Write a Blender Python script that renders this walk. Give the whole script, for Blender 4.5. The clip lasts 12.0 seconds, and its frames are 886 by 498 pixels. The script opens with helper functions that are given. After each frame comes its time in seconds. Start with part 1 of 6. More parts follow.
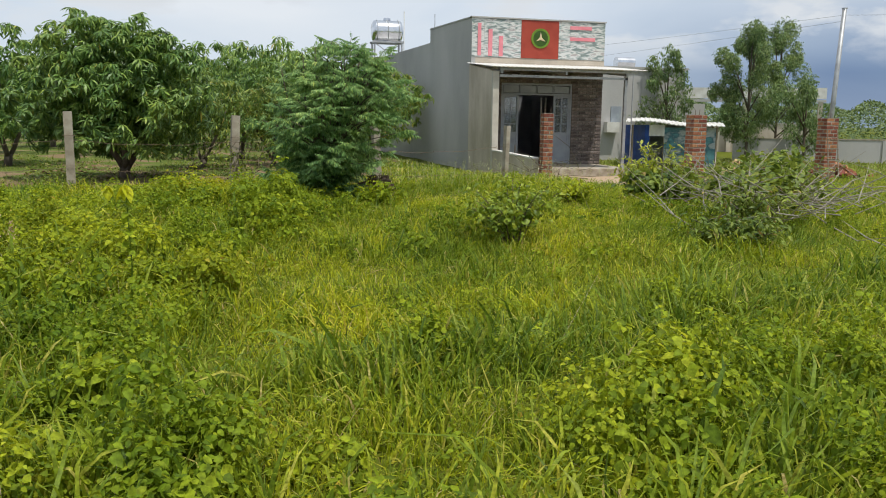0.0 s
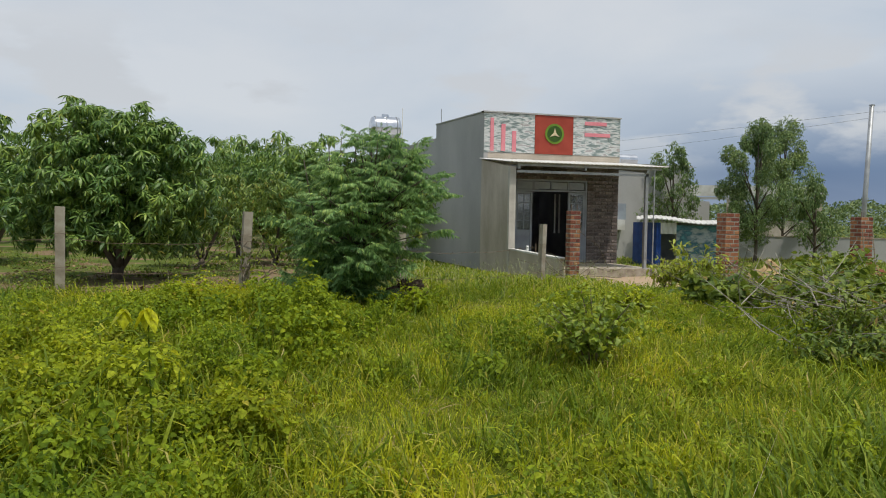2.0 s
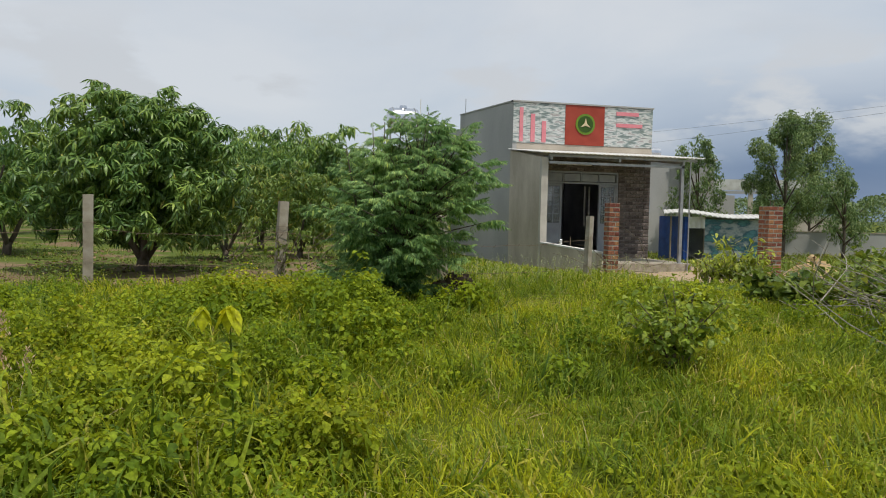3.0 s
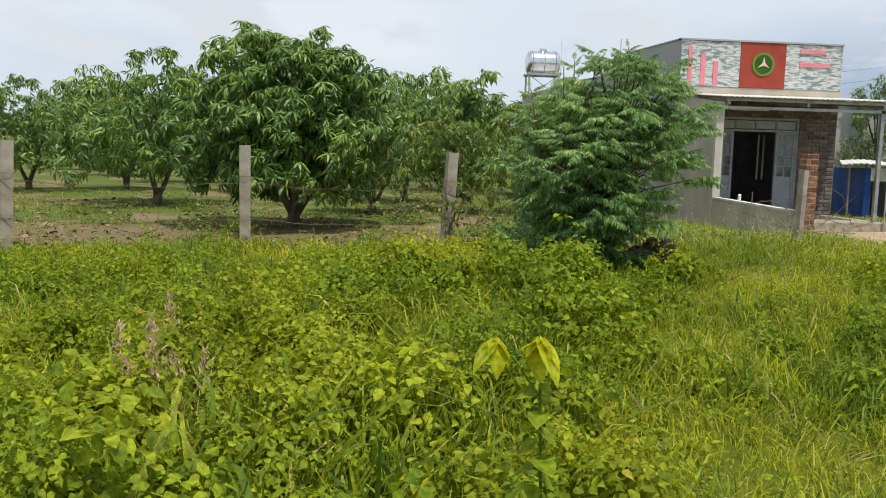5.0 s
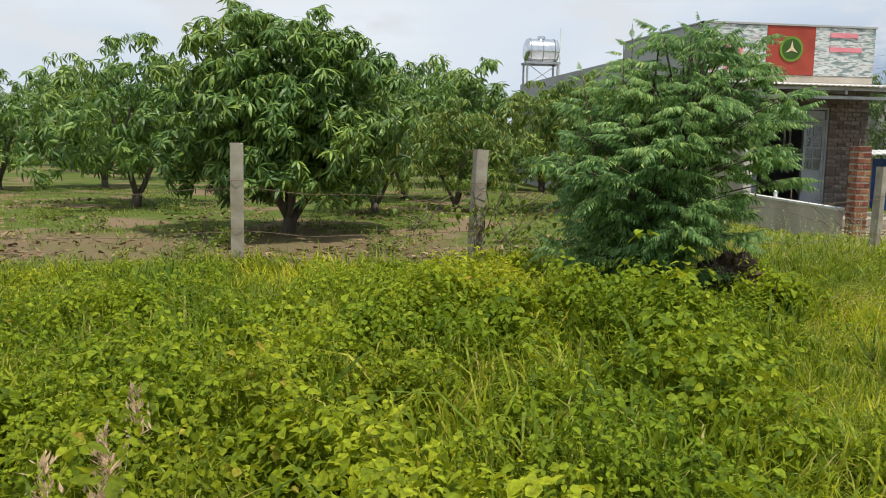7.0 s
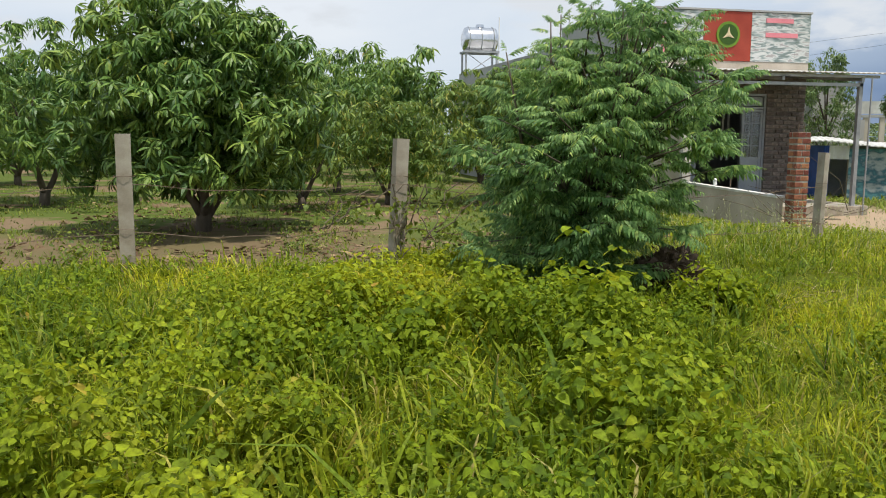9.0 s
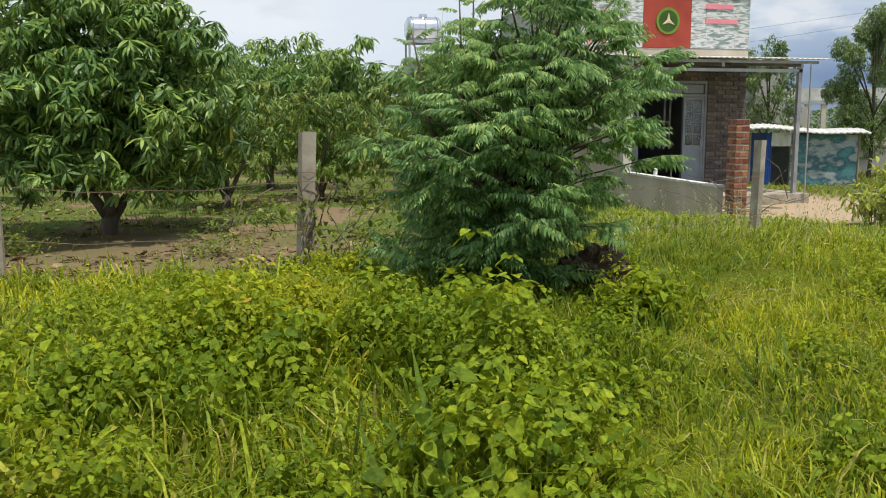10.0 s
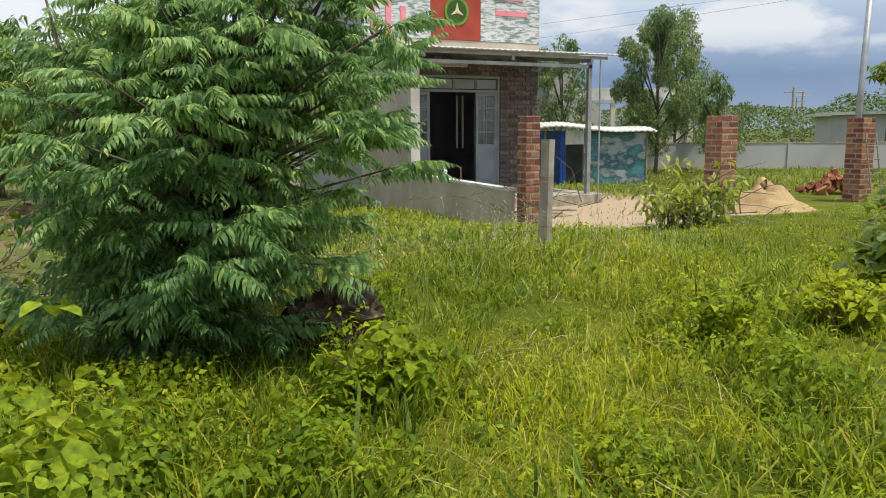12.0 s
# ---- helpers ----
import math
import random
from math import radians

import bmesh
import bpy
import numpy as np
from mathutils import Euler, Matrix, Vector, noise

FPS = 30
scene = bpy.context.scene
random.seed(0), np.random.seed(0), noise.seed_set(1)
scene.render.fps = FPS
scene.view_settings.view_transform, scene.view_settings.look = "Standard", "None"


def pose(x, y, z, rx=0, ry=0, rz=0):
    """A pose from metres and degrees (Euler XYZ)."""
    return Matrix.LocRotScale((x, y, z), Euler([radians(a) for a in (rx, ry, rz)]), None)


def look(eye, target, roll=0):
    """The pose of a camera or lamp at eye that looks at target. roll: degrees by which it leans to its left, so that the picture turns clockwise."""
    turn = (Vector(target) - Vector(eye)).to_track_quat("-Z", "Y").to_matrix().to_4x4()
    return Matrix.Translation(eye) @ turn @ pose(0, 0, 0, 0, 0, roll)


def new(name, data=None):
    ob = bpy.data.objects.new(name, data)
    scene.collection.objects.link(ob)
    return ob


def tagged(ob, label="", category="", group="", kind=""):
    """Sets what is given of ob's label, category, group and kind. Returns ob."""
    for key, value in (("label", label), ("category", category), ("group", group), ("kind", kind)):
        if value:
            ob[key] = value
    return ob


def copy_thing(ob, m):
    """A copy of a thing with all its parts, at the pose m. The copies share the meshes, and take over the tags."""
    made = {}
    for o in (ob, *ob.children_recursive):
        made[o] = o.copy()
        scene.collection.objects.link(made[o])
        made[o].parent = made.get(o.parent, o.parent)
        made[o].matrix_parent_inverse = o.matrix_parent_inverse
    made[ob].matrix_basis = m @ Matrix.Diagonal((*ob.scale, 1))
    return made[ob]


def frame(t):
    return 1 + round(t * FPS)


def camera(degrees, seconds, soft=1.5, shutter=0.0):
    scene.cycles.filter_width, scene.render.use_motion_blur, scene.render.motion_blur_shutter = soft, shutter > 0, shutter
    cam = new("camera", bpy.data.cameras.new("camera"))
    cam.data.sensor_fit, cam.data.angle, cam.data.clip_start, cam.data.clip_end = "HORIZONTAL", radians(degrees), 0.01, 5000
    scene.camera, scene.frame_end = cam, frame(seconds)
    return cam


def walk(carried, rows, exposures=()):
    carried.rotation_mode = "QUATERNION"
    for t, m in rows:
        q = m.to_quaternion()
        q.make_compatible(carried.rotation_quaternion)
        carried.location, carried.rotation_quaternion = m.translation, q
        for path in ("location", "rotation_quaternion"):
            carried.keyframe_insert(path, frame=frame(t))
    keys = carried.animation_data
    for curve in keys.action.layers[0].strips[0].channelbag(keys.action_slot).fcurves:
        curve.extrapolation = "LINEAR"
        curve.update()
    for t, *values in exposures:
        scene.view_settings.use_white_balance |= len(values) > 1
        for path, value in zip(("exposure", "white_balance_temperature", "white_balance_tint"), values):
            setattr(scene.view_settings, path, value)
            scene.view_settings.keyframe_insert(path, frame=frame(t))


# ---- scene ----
cam = camera(57.1, 12.0, soft=1.0)
PATH = [
    (0.0, (-0.020, -0.018, 1.507), (0.465, 1.897, 1.199), 0.75),
    (0.5, (0.008, 0.389, 1.464), (0.501, 2.312, 1.219), 0.77),
    (1.0, (-0.050, 0.847, 1.516), (0.450, 2.769, 1.278), 0.78),
    (1.5, (-0.141, 1.264, 1.520), (0.373, 3.192, 1.386), 0.90),
    (2.0, (-0.403, 1.559, 1.528), (0.124, 3.487, 1.452), 1.01),
    (2.5, (-0.609, 1.924, 1.467), (-0.070, 3.848, 1.386), 1.03),
    (3.0, (-0.747, 2.289, 1.472), (-0.238, 4.221, 1.381), 1.29),
    (3.5, (-0.894, 2.684, 1.501), (-0.551, 4.650, 1.375), 1.29),
    (3.7, (-0.951, 2.823, 1.510), (-0.635, 4.792, 1.351), 1.36),
    (5.5, (-1.276, 4.184, 1.512), (-1.069, 6.160, 1.282), 1.43),
    (6.0, (-1.353, 4.659, 1.533), (-1.125, 6.631, 1.294), 1.46),
    (6.5, (-1.443, 5.009, 1.569), (-1.203, 6.979, 1.326), 1.27),
    (8.3, (-1.487, 5.735, 1.573), (-1.187, 7.695, 1.313), 0.33),
    (8.5, (-1.398, 5.773, 1.557), (-1.085, 7.730, 1.290), 0.25),
    (9.0, (-1.120, 5.939, 1.551), (-0.740, 7.885, 1.288), 0.43),
    (9.5, (-0.913, 6.163, 1.547), (-0.508, 8.102, 1.271), 0.16),
    (10.0, (-0.639, 6.447, 1.551), (-0.154, 8.366, 1.269), -0.34),
    (10.5, (-0.302, 6.799, 1.565), (0.461, 8.627, 1.286), -0.06),
    (11.0, (-0.076, 7.220, 1.544), (0.852, 8.967, 1.250), 0.11),
    (11.5, (0.209, 7.569, 1.508), (1.143, 9.315, 1.224), 0.02),
    (12.0, (0.483, 7.879, 1.544), (1.392, 9.636, 1.255), -0.33),
]
walk(cam, [(t, look(eye, target, roll)) for t, eye, target, roll in PATH], [(0.0, 0.05), (1.0, 0.0), (1.6, -0.2), (2.5, -0.25), (3.5, -0.15), (5.3, 0.1), (8.5, 0.1), (12.0, 0.2)])

# ---- light: a high sun through thin cloud, from the camera's right and behind ----
SUN_EL = radians(69)
sun_way = Vector((math.cos(SUN_EL) * 0.45, -math.cos(SUN_EL) * 0.89, math.sin(SUN_EL))).normalized()
sun_data = bpy.data.lights.new("sun", "SUN")
sun_data.energy, sun_data.angle, sun_data.color = 3.6, radians(1.2), (1.0, 0.95, 0.86)
sun = new("sun", sun_data)
sun.matrix_world = look(sun_way * 60, (0, 0, 0))

world = bpy.data.worlds.new("sky")
scene.world = world
world.use_nodes = True
wn, wl = world.node_tree.nodes, world.node_tree.links
wn.clear()
w_out, w_bg = wn.new("ShaderNodeOutputWorld"), wn.new("ShaderNodeBackground")
w_sky = wn.new("ShaderNodeTexSky")
w_sky.sky_type, w_sky.sun_disc = "NISHITA", False
w_sky.sun_elevation, w_sky.sun_rotation = SUN_EL, math.atan2(sun_way.x, sun_way.y)
w_bg.inputs["Strength"].default_value = 0.1


def wnode(kind, **sets):
    n = wn.new(kind)
    for key, value in sets.items():
        n.inputs[key].default_value = value
    return n


def wramp(src, stops):
    r = wn.new("ShaderNodeValToRGB")
    while len(r.color_ramp.elements) < len(stops):
        r.color_ramp.elements.new(0.5)
    for el, (p, c) in zip(r.color_ramp.elements, stops):
        el.position, el.color = p, (*c, 1)
    wl.new(src, r.inputs[0])
    return r


def wmix(fac, a, b):
    m = wn.new("ShaderNodeMix")
    m.data_type = "RGBA"
    wl.new(fac, m.inputs[0])
    wl.new(a, m.inputs[6])
    wl.new(b, m.inputs[7])
    return m.outputs[2]


w_co = wn.new("ShaderNodeTexCoord")
w_sep = wn.new("ShaderNodeSeparateXYZ")
wl.new(w_co.outputs["Generated"], w_sep.inputs[0])
w_map = wn.new("ShaderNodeMapping")
w_map.inputs["Scale"].default_value = (1, 1, 2.6)
wl.new(w_co.outputs["Generated"], w_map.inputs[0])
veil = wnode("ShaderNodeTexNoise", Scale=1.6, Detail=7.0, Roughness=0.5, Distortion=0.4)
wl.new(w_map.outputs[0], veil.inputs["Vector"])
# high thin cloud, grey-blue to near white
high = wramp(veil.outputs["Fac"], [(0.35, (5.5, 6.5, 7.7)), (0.5, (6.4, 7.2, 8.2)), (0.68, (7.9, 8.3, 8.8))])
# the rain bank low towards +x, slate blue
bank_way = wn.new("ShaderNodeVectorMath")
bank_way.operation = "DOT_PRODUCT"
bank_way.inputs[1].default_value = (0.83, 0.55, 0.0)
wl.new(w_co.outputs["Generated"], bank_way.inputs[0])
bank_side = wramp(bank_way.outputs["Value"], [(0.80, (0, 0, 0)), (0.95, (1, 1, 1))])
bank_low = wramp(w_sep.outputs["Z"], [(0.0, (0.75, 0.75, 0.75)), (0.06, (1, 1, 1)), (0.18, (0, 0, 0))])
bank = wn.new("ShaderNodeMath")
bank.operation = "MULTIPLY"
wl.new(bank_side.outputs[0], bank.inputs[0])
wl.new(bank_low.outputs[0], bank.inputs[1])
slate = wramp(veil.outputs["Fac"], [(0.38, (1.4, 2.2, 3.9)), (0.62, (2.5, 3.5, 5.2))])
clouded = wmix(bank.outputs[0], high.outputs[0], slate.outputs[0])
# heaped white clouds above the bank
puff = wnode("ShaderNodeTexNoise", Scale=5.5, Detail=8.0, Roughness=0.52)
wl.new(w_map.outputs[0], puff.inputs["Vector"])
puff_cut = wramp(puff.outputs["Fac"], [(0.52, (0, 0, 0)), (0.60, (1, 1, 1))])
puff_low = wramp(w_sep.outputs["Z"], [(0.06, (0, 0, 0)), (0.11, (1, 1, 1)), (0.17, (1, 1, 1)), (0.24, (0, 0, 0))])
puff_all = wn.new("ShaderNodeMath")
puff_all.operation = "MULTIPLY"
wl.new(puff_cut.outputs[0], puff_all.inputs[0])
wl.new(puff_low.outputs[0], puff_all.inputs[1])
white = wn.new("ShaderNodeRGB")
white.outputs[0].default_value = (7.2, 7.5, 7.9, 1)
cl2 = wmix(puff_all.outputs[0], clouded, white.outputs[0])
thin = wn.new("ShaderNodeValue")
thin.outputs[0].default_value = 0.9
wl.new(wmix(thin.outputs[0], w_sky.outputs[0], cl2), w_bg.inputs["Color"])
wl.new(w_bg.outputs[0], w_out.inputs[0])


# ---- materials ----
def material(name, base, rough=0.8, second=None, scale=6.0, fine=60.0, bump=0.3, metal=0.0, spec=0.3, fac=(0.35, 0.65),
             third=None, stretch=(1, 1, 1), dist=0.01, grain=0.28):
    """A surface with large stains (base to second), fine grain and relief."""
    m = bpy.data.materials.new(name)
    m.use_nodes = True
    n, l = m.node_tree.nodes, m.node_tree.links
    p = n["Principled BSDF"]
    p.inputs["Roughness"].default_value, p.inputs["Metallic"].default_value = rough, metal
    p.inputs["Specular IOR Level"].default_value = spec
    second = second or tuple(c * 0.78 for c in base)
    co = n.new("ShaderNodeTexCoord")
    mp = n.new("ShaderNodeMapping")
    mp.inputs["Scale"].default_value = stretch
    l.new(co.outputs["Object"], mp.inputs[0])
    big, small = n.new("ShaderNodeTexNoise"), n.new("ShaderNodeTexNoise")
    for tex, s, d in ((big, scale, 5), (small, fine, 3)):
        tex.inputs["Scale"].default_value, tex.inputs["Detail"].default_value = s, d
        l.new(mp.outputs[0], tex.inputs["Vector"])
    r = n.new("ShaderNodeValToRGB")
    r.color_ramp.elements[0].position, r.color_ramp.elements[1].position = fac
    r.color_ramp.elements[0].color, r.color_ramp.elements[1].color = (*base, 1), (*second, 1)
    if third:
        el = r.color_ramp.elements.new(sum(fac) / 2)
        el.color = (*third, 1)
    l.new(big.outputs["Fac"], r.inputs[0])
    hsv = n.new("ShaderNodeHueSaturation")
    val = n.new("ShaderNodeMapRange")
    val.inputs["To Min"].default_value, val.inputs["To Max"].default_value = 1 - grain, 1 + grain
    l.new(small.outputs["Fac"], val.inputs[0])
    l.new(val.outputs[0], hsv.inputs["Value"])
    l.new(r.outputs[0], hsv.inputs["Color"])
    l.new(hsv.outputs[0], p.inputs["Base Color"])
    b = n.new("ShaderNodeBump")
    b.inputs["Strength"].default_value, b.inputs["Distance"].default_value = bump, dist
    l.new(small.outputs["Fac"], b.inputs["Height"])
    l.new(b.outputs[0], p.inputs["Normal"])
    return m


def varied(m, low=0.75, high=1.25, hue=0.02):
    """Let each separate object of the material differ a little."""
    n, l = m.node_tree.nodes, m.node_tree.links
    p = n["Principled BSDF"]
    src = p.inputs["Base Color"].links[0].from_socket
    info, hsv, mr, mh = n.new("ShaderNodeObjectInfo"), n.new("ShaderNodeHueSaturation"), n.new("ShaderNodeMapRange"), n.new("ShaderNodeMapRange")
    mr.inputs["To Min"].default_value, mr.inputs["To Max"].default_value = low, high
    mh.inputs["To Min"].default_value, mh.inputs["To Max"].default_value = 0.5 - hue, 0.5 + hue
    l.new(info.outputs["Random"], mr.inputs[0])
    l.new(info.outputs["Random"], mh.inputs[0])
    l.new(mr.outputs[0], hsv.inputs["Value"])
    l.new(mh.outputs[0], hsv.inputs["Hue"])
    l.new(src, hsv.inputs["Color"])
    l.new(hsv.outputs[0], p.inputs["Base Color"])
    return m


def leafy(name, stops, rough=0.5, through_light=0.35, patch=0.5, patch_stops=None, spec=0.35):
    """Leaf tissue: colour by leaf and by patch, a soft gloss, and light that comes through."""
    m = bpy.data.materials.new(name)
    m.use_nodes = True
    n, l = m.node_tree.nodes, m.node_tree.links
    p, out = n["Principled BSDF"], n["Material Output"]
    p.inputs["Roughness"].default_value, p.inputs["Specular IOR Level"].default_value = rough, spec
    geo = n.new("ShaderNodeNewGeometry")
    r = n.new("ShaderNodeValToRGB")
    while len(r.color_ramp.elements) < len(stops):
        r.color_ramp.elements.new(0.5)
    for el, (at, c) in zip(r.color_ramp.elements, stops):
        el.position, el.color = at, (*c, 1)
    l.new(geo.outputs["Random Per Island"], r.inputs[0])
    co = n.new("ShaderNodeTexCoord")
    tex = n.new("ShaderNodeTexNoise")
    tex.inputs["Scale"].default_value, tex.inputs["Detail"].default_value = patch, 3
    l.new(co.outputs["Object"], tex.inputs["Vector"])
    hsv = n.new("ShaderNodeHueSaturation")
    mv = n.new("ShaderNodeMapRange")
    mv.inputs["From Min"].default_value, mv.inputs["From Max"].default_value = 0.3, 0.7
    mv.inputs["To Min"].default_value, mv.inputs["To Max"].default_value = 0.75, 1.25
    l.new(tex.outputs["Fac"], mv.inputs[0])
    l.new(mv.outputs[0], hsv.inputs["Value"])
    mh = n.new("ShaderNodeMapRange")
    mh.inputs["From Min"].default_value, mh.inputs["From Max"].default_value = 0.3, 0.7
    mh.inputs["To Min"].default_value, mh.inputs["To Max"].default_value = 0.515, 0.48
    l.new(tex.outputs["Fac"], mh.inputs[0])
    l.new(mh.outputs[0], hsv.inputs["Hue"])
    grain = n.new("ShaderNodeTexNoise")
    grain.inputs["Scale"].default_value, grain.inputs["Detail"].default_value = 45, 4
    l.new(co.outputs["Object"], grain.inputs["Vector"])
    mg = n.new("ShaderNodeMapRange")
    mg.inputs["From Min"].default_value, mg.inputs["From Max"].default_value = 0.3, 0.7
    mg.inputs["To Min"].default_value, mg.inputs["To Max"].default_value = 0.6, 1.4
    l.new(grain.outputs["Fac"], mg.inputs[0])
    mottle = n.new("ShaderNodeHueSaturation")
    l.new(mg.outputs[0], mottle.inputs["Value"])
    l.new(r.outputs[0], mottle.inputs["Color"])
    l.new(mottle.outputs[0], hsv.inputs["Color"])
    bump = n.new("ShaderNodeBump")
    bump.inputs["Strength"].default_value, bump.inputs["Distance"].default_value = 0.5, 0.01
    l.new(grain.outputs["Fac"], bump.inputs["Height"])
    l.new(bump.outputs[0], p.inputs["Normal"])
    l.new(hsv.outputs[0], p.inputs["Base Color"])
    tr = n.new("ShaderNodeBsdfTranslucent")
    bright = n.new("ShaderNodeHueSaturation")
    bright.inputs["Value"].default_value, bright.inputs["Hue"].default_value = 1.5, 0.48
    l.new(hsv.outputs[0], bright.inputs["Color"])
    l.new(bright.outputs[0], tr.inputs["Color"])
    mix = n.new("ShaderNodeMixShader")
    mix.inputs[0].default_value = through_light
    l.new(p.outputs[0], mix.inputs[1])
    l.new(tr.outputs[0], mix.inputs[2])
    l.new(mix.outputs[0], out.inputs[0])
    return m


M_WEED = leafy("weed leaf", [(0.0, (0.094, 0.146, 0.010)), (0.3, (0.176, 0.245, 0.012)), (0.7, (0.258, 0.325, 0.015)), (0.97, (0.28, 0.35, 0.02)), (0.998, (0.33, 0.36, 0.03)), (1.0, (0.42, 0.27, 0.05))], 0.62, 0.4, 0.9, spec=0.16)
M_GRASS = leafy("grass blade", [(0.0, (0.085, 0.14, 0.010)), (0.4, (0.175, 0.25, 0.016)), (0.85, (0.29, 0.34, 0.026)), (0.97, (0.42, 0.40, 0.07)), (1.0, (0.5, 0.42, 0.18))], 0.5, 0.4, 0.4, spec=0.18)
M_GRASS_D = leafy("deep green grass", [(0.0, (0.06, 0.11, 0.010)), (0.4, (0.125, 0.20, 0.016)), (0.85, (0.21, 0.29, 0.026)), (1.0, (0.33, 0.37, 0.06))], 0.5, 0.4, 0.4, spec=0.2)
M_GRASS_Y = leafy("yellowing grass", [(0.0, (0.14, 0.2, 0.010)), (0.4, (0.32, 0.375, 0.016)), (0.85, (0.45, 0.47, 0.026)), (1.0, (0.54, 0.48, 0.10))], 0.5, 0.45, 0.5, spec=0.18)
M_TURF = leafy("short turf", [(0.0, (0.12, 0.18, 0.025)), (0.6, (0.19, 0.25, 0.035)), (1.0, (0.32, 0.30, 0.10))], 0.6, 0.3, 0.3, spec=0.18)
M_NEEM = leafy("pinnate leaf", [(0.0, (0.082, 0.17, 0.055)), (0.6, (0.18, 0.315, 0.105)), (0.92, (0.28, 0.415, 0.14)), (1.0, (0.38, 0.48, 0.12))], 0.5, 0.4, 0.8, spec=0.26)
M_MANGO = leafy("mango leaf", [(0.0, (0.062, 0.135, 0.030)), (0.55, (0.135, 0.24, 0.048)), (0.93, (0.25, 0.36, 0.07)), (0.995, (0.26, 0.36, 0.06)), (1.0, (0.5, 0.42, 0.08))], 0.42, 0.22, 0.6, spec=0.4)
M_MANGO_L = leafy("young mango leaf", [(0.0, (0.07, 0.13, 0.026)), (0.55, (0.145, 0.23, 0.04)), (0.93, (0.27, 0.34, 0.055)), (1.0, (0.45, 0.36, 0.08))], 0.45, 0.22, 0.6, spec=0.36)
M_ACACIA = leafy("narrow grey-green leaf", [(0.0, (0.085, 0.15, 0.05)), (0.6, (0.155, 0.24, 0.075)), (1.0, (0.27, 0.34, 0.115))], 0.45, 0.25, 0.7)
M_SHRUB = leafy("shrub leaf", [(0.0, (0.065, 0.11, 0.014)), (0.6, (0.145, 0.21, 0.024)), (0.96, (0.24, 0.29, 0.04)), (1.0, (0.30, 0.20, 0.06))], 0.5, 0.3, 0.8)
M_BRIGHT = leafy("yellow-green leaf", [(0.0, (0.13, 0.19, 0.02)), (0.6, (0.25, 0.32, 0.035)), (1.0, (0.38, 0.42, 0.06))], 0.5, 0.34, 0.8)
M_LIGHT = leafy("light green weed leaf", [(0.0, (0.115, 0.16, 0.010)), (0.5, (0.205, 0.26, 0.013)), (0.96, (0.285, 0.33, 0.018)), (1.0, (0.40, 0.33, 0.05))], 0.62, 0.4, 0.9, spec=0.15)
M_DEEP = leafy("deep green weed leaf", [(0.0, (0.09, 0.148, 0.010)), (0.4, (0.17, 0.245, 0.013)), (0.9, (0.25, 0.325, 0.018)), (1.0, (0.31, 0.36, 0.022))], 0.62, 0.38, 0.9, spec=0.16)
M_BUSH = leafy("bush leaf", [(0.0, (0.085, 0.145, 0.013)), (0.6, (0.18, 0.26, 0.022)), (1.0, (0.29, 0.345, 0.038))], 0.5, 0.32, 0.8)
M_FAR = leafy("far foliage", [(0.0, (0.058, 0.104, 0.039)), (0.6, (0.104, 0.156, 0.052)), (1.0, (0.169, 0.221, 0.078))], 0.6, 0.2, 0.08)
M_LIME = leafy("lime yellow leaf", [(0.0, (0.33, 0.41, 0.012)), (1.0, (0.5, 0.5, 0.015))], 0.5, 0.4, 2.0)
M_PLUME = leafy("reddish seed plume", [(0.0, (0.36, 0.27, 0.15)), (1.0, (0.55, 0.42, 0.26))], 0.8, 0.4, 2.0)
M_SEED = leafy("pale seeding grass", [(0.0, (0.22, 0.26, 0.10)), (1.0, (0.42, 0.42, 0.24))], 0.7, 0.3, 2.0, spec=0.15)
M_LITTER = leafy("dry fallen leaf", [(0.0, (0.10, 0.065, 0.035)), (0.6, (0.2, 0.135, 0.075)), (1.0, (0.33, 0.24, 0.13))], 0.8, 0.1, 2.0, spec=0.15)
M_STRAW = leafy("trampled straw", [(0.0, (0.2, 0.17, 0.07)), (0.6, (0.33, 0.28, 0.12)), (1.0, (0.45, 0.38, 0.2))], 0.8, 0.2, 2.0, spec=0.12)
M_DRY = leafy("dry stalk", [(0.0, (0.30, 0.25, 0.16)), (1.0, (0.52, 0.46, 0.34))], 0.8, 0.1, 2.0)
M_BARK = material("grey-brown bark", (0.15, 0.12, 0.09), 0.9, (0.07, 0.055, 0.04), 5, 45, 0.8, stretch=(1, 1, 0.3))
M_TWIG = material("twig", (0.2, 0.16, 0.11), 0.9, (0.1, 0.08, 0.055), 9, 60, 0.5)
M_STICK = material("dry grey stick", (0.36, 0.33, 0.28), 0.9, (0.22, 0.19, 0.15), 9, 60, 0.5)
M_CEMENT = material("grey cement render", (0.45, 0.44, 0.43), 0.9, (0.36, 0.352, 0.345), 0.55, 28, 0.25, third=(0.41, 0.402, 0.392), stretch=(1, 1, 0.6), grain=0.1)
M_PLASTER = material("sandy plaster", (0.58, 0.51, 0.43), 0.9, (0.42, 0.36, 0.29), 1.3, 30, 0.3, stretch=(1, 1, 0.5), grain=0.12)
M_PILASTER = material("pale plaster edge", (0.55, 0.52, 0.46), 0.9, (0.44, 0.41, 0.36), 3, 40, 0.2, grain=0.12)
M_CONC = material("weathered concrete", (0.43, 0.385, 0.315), 0.92, (0.26, 0.215, 0.16), 5, 120, 0.4, grain=0.2)
M_CAP = material("white lime cap", (0.72, 0.71, 0.67), 0.8, (0.5, 0.48, 0.44), 6, 60, 0.3, grain=0.15)
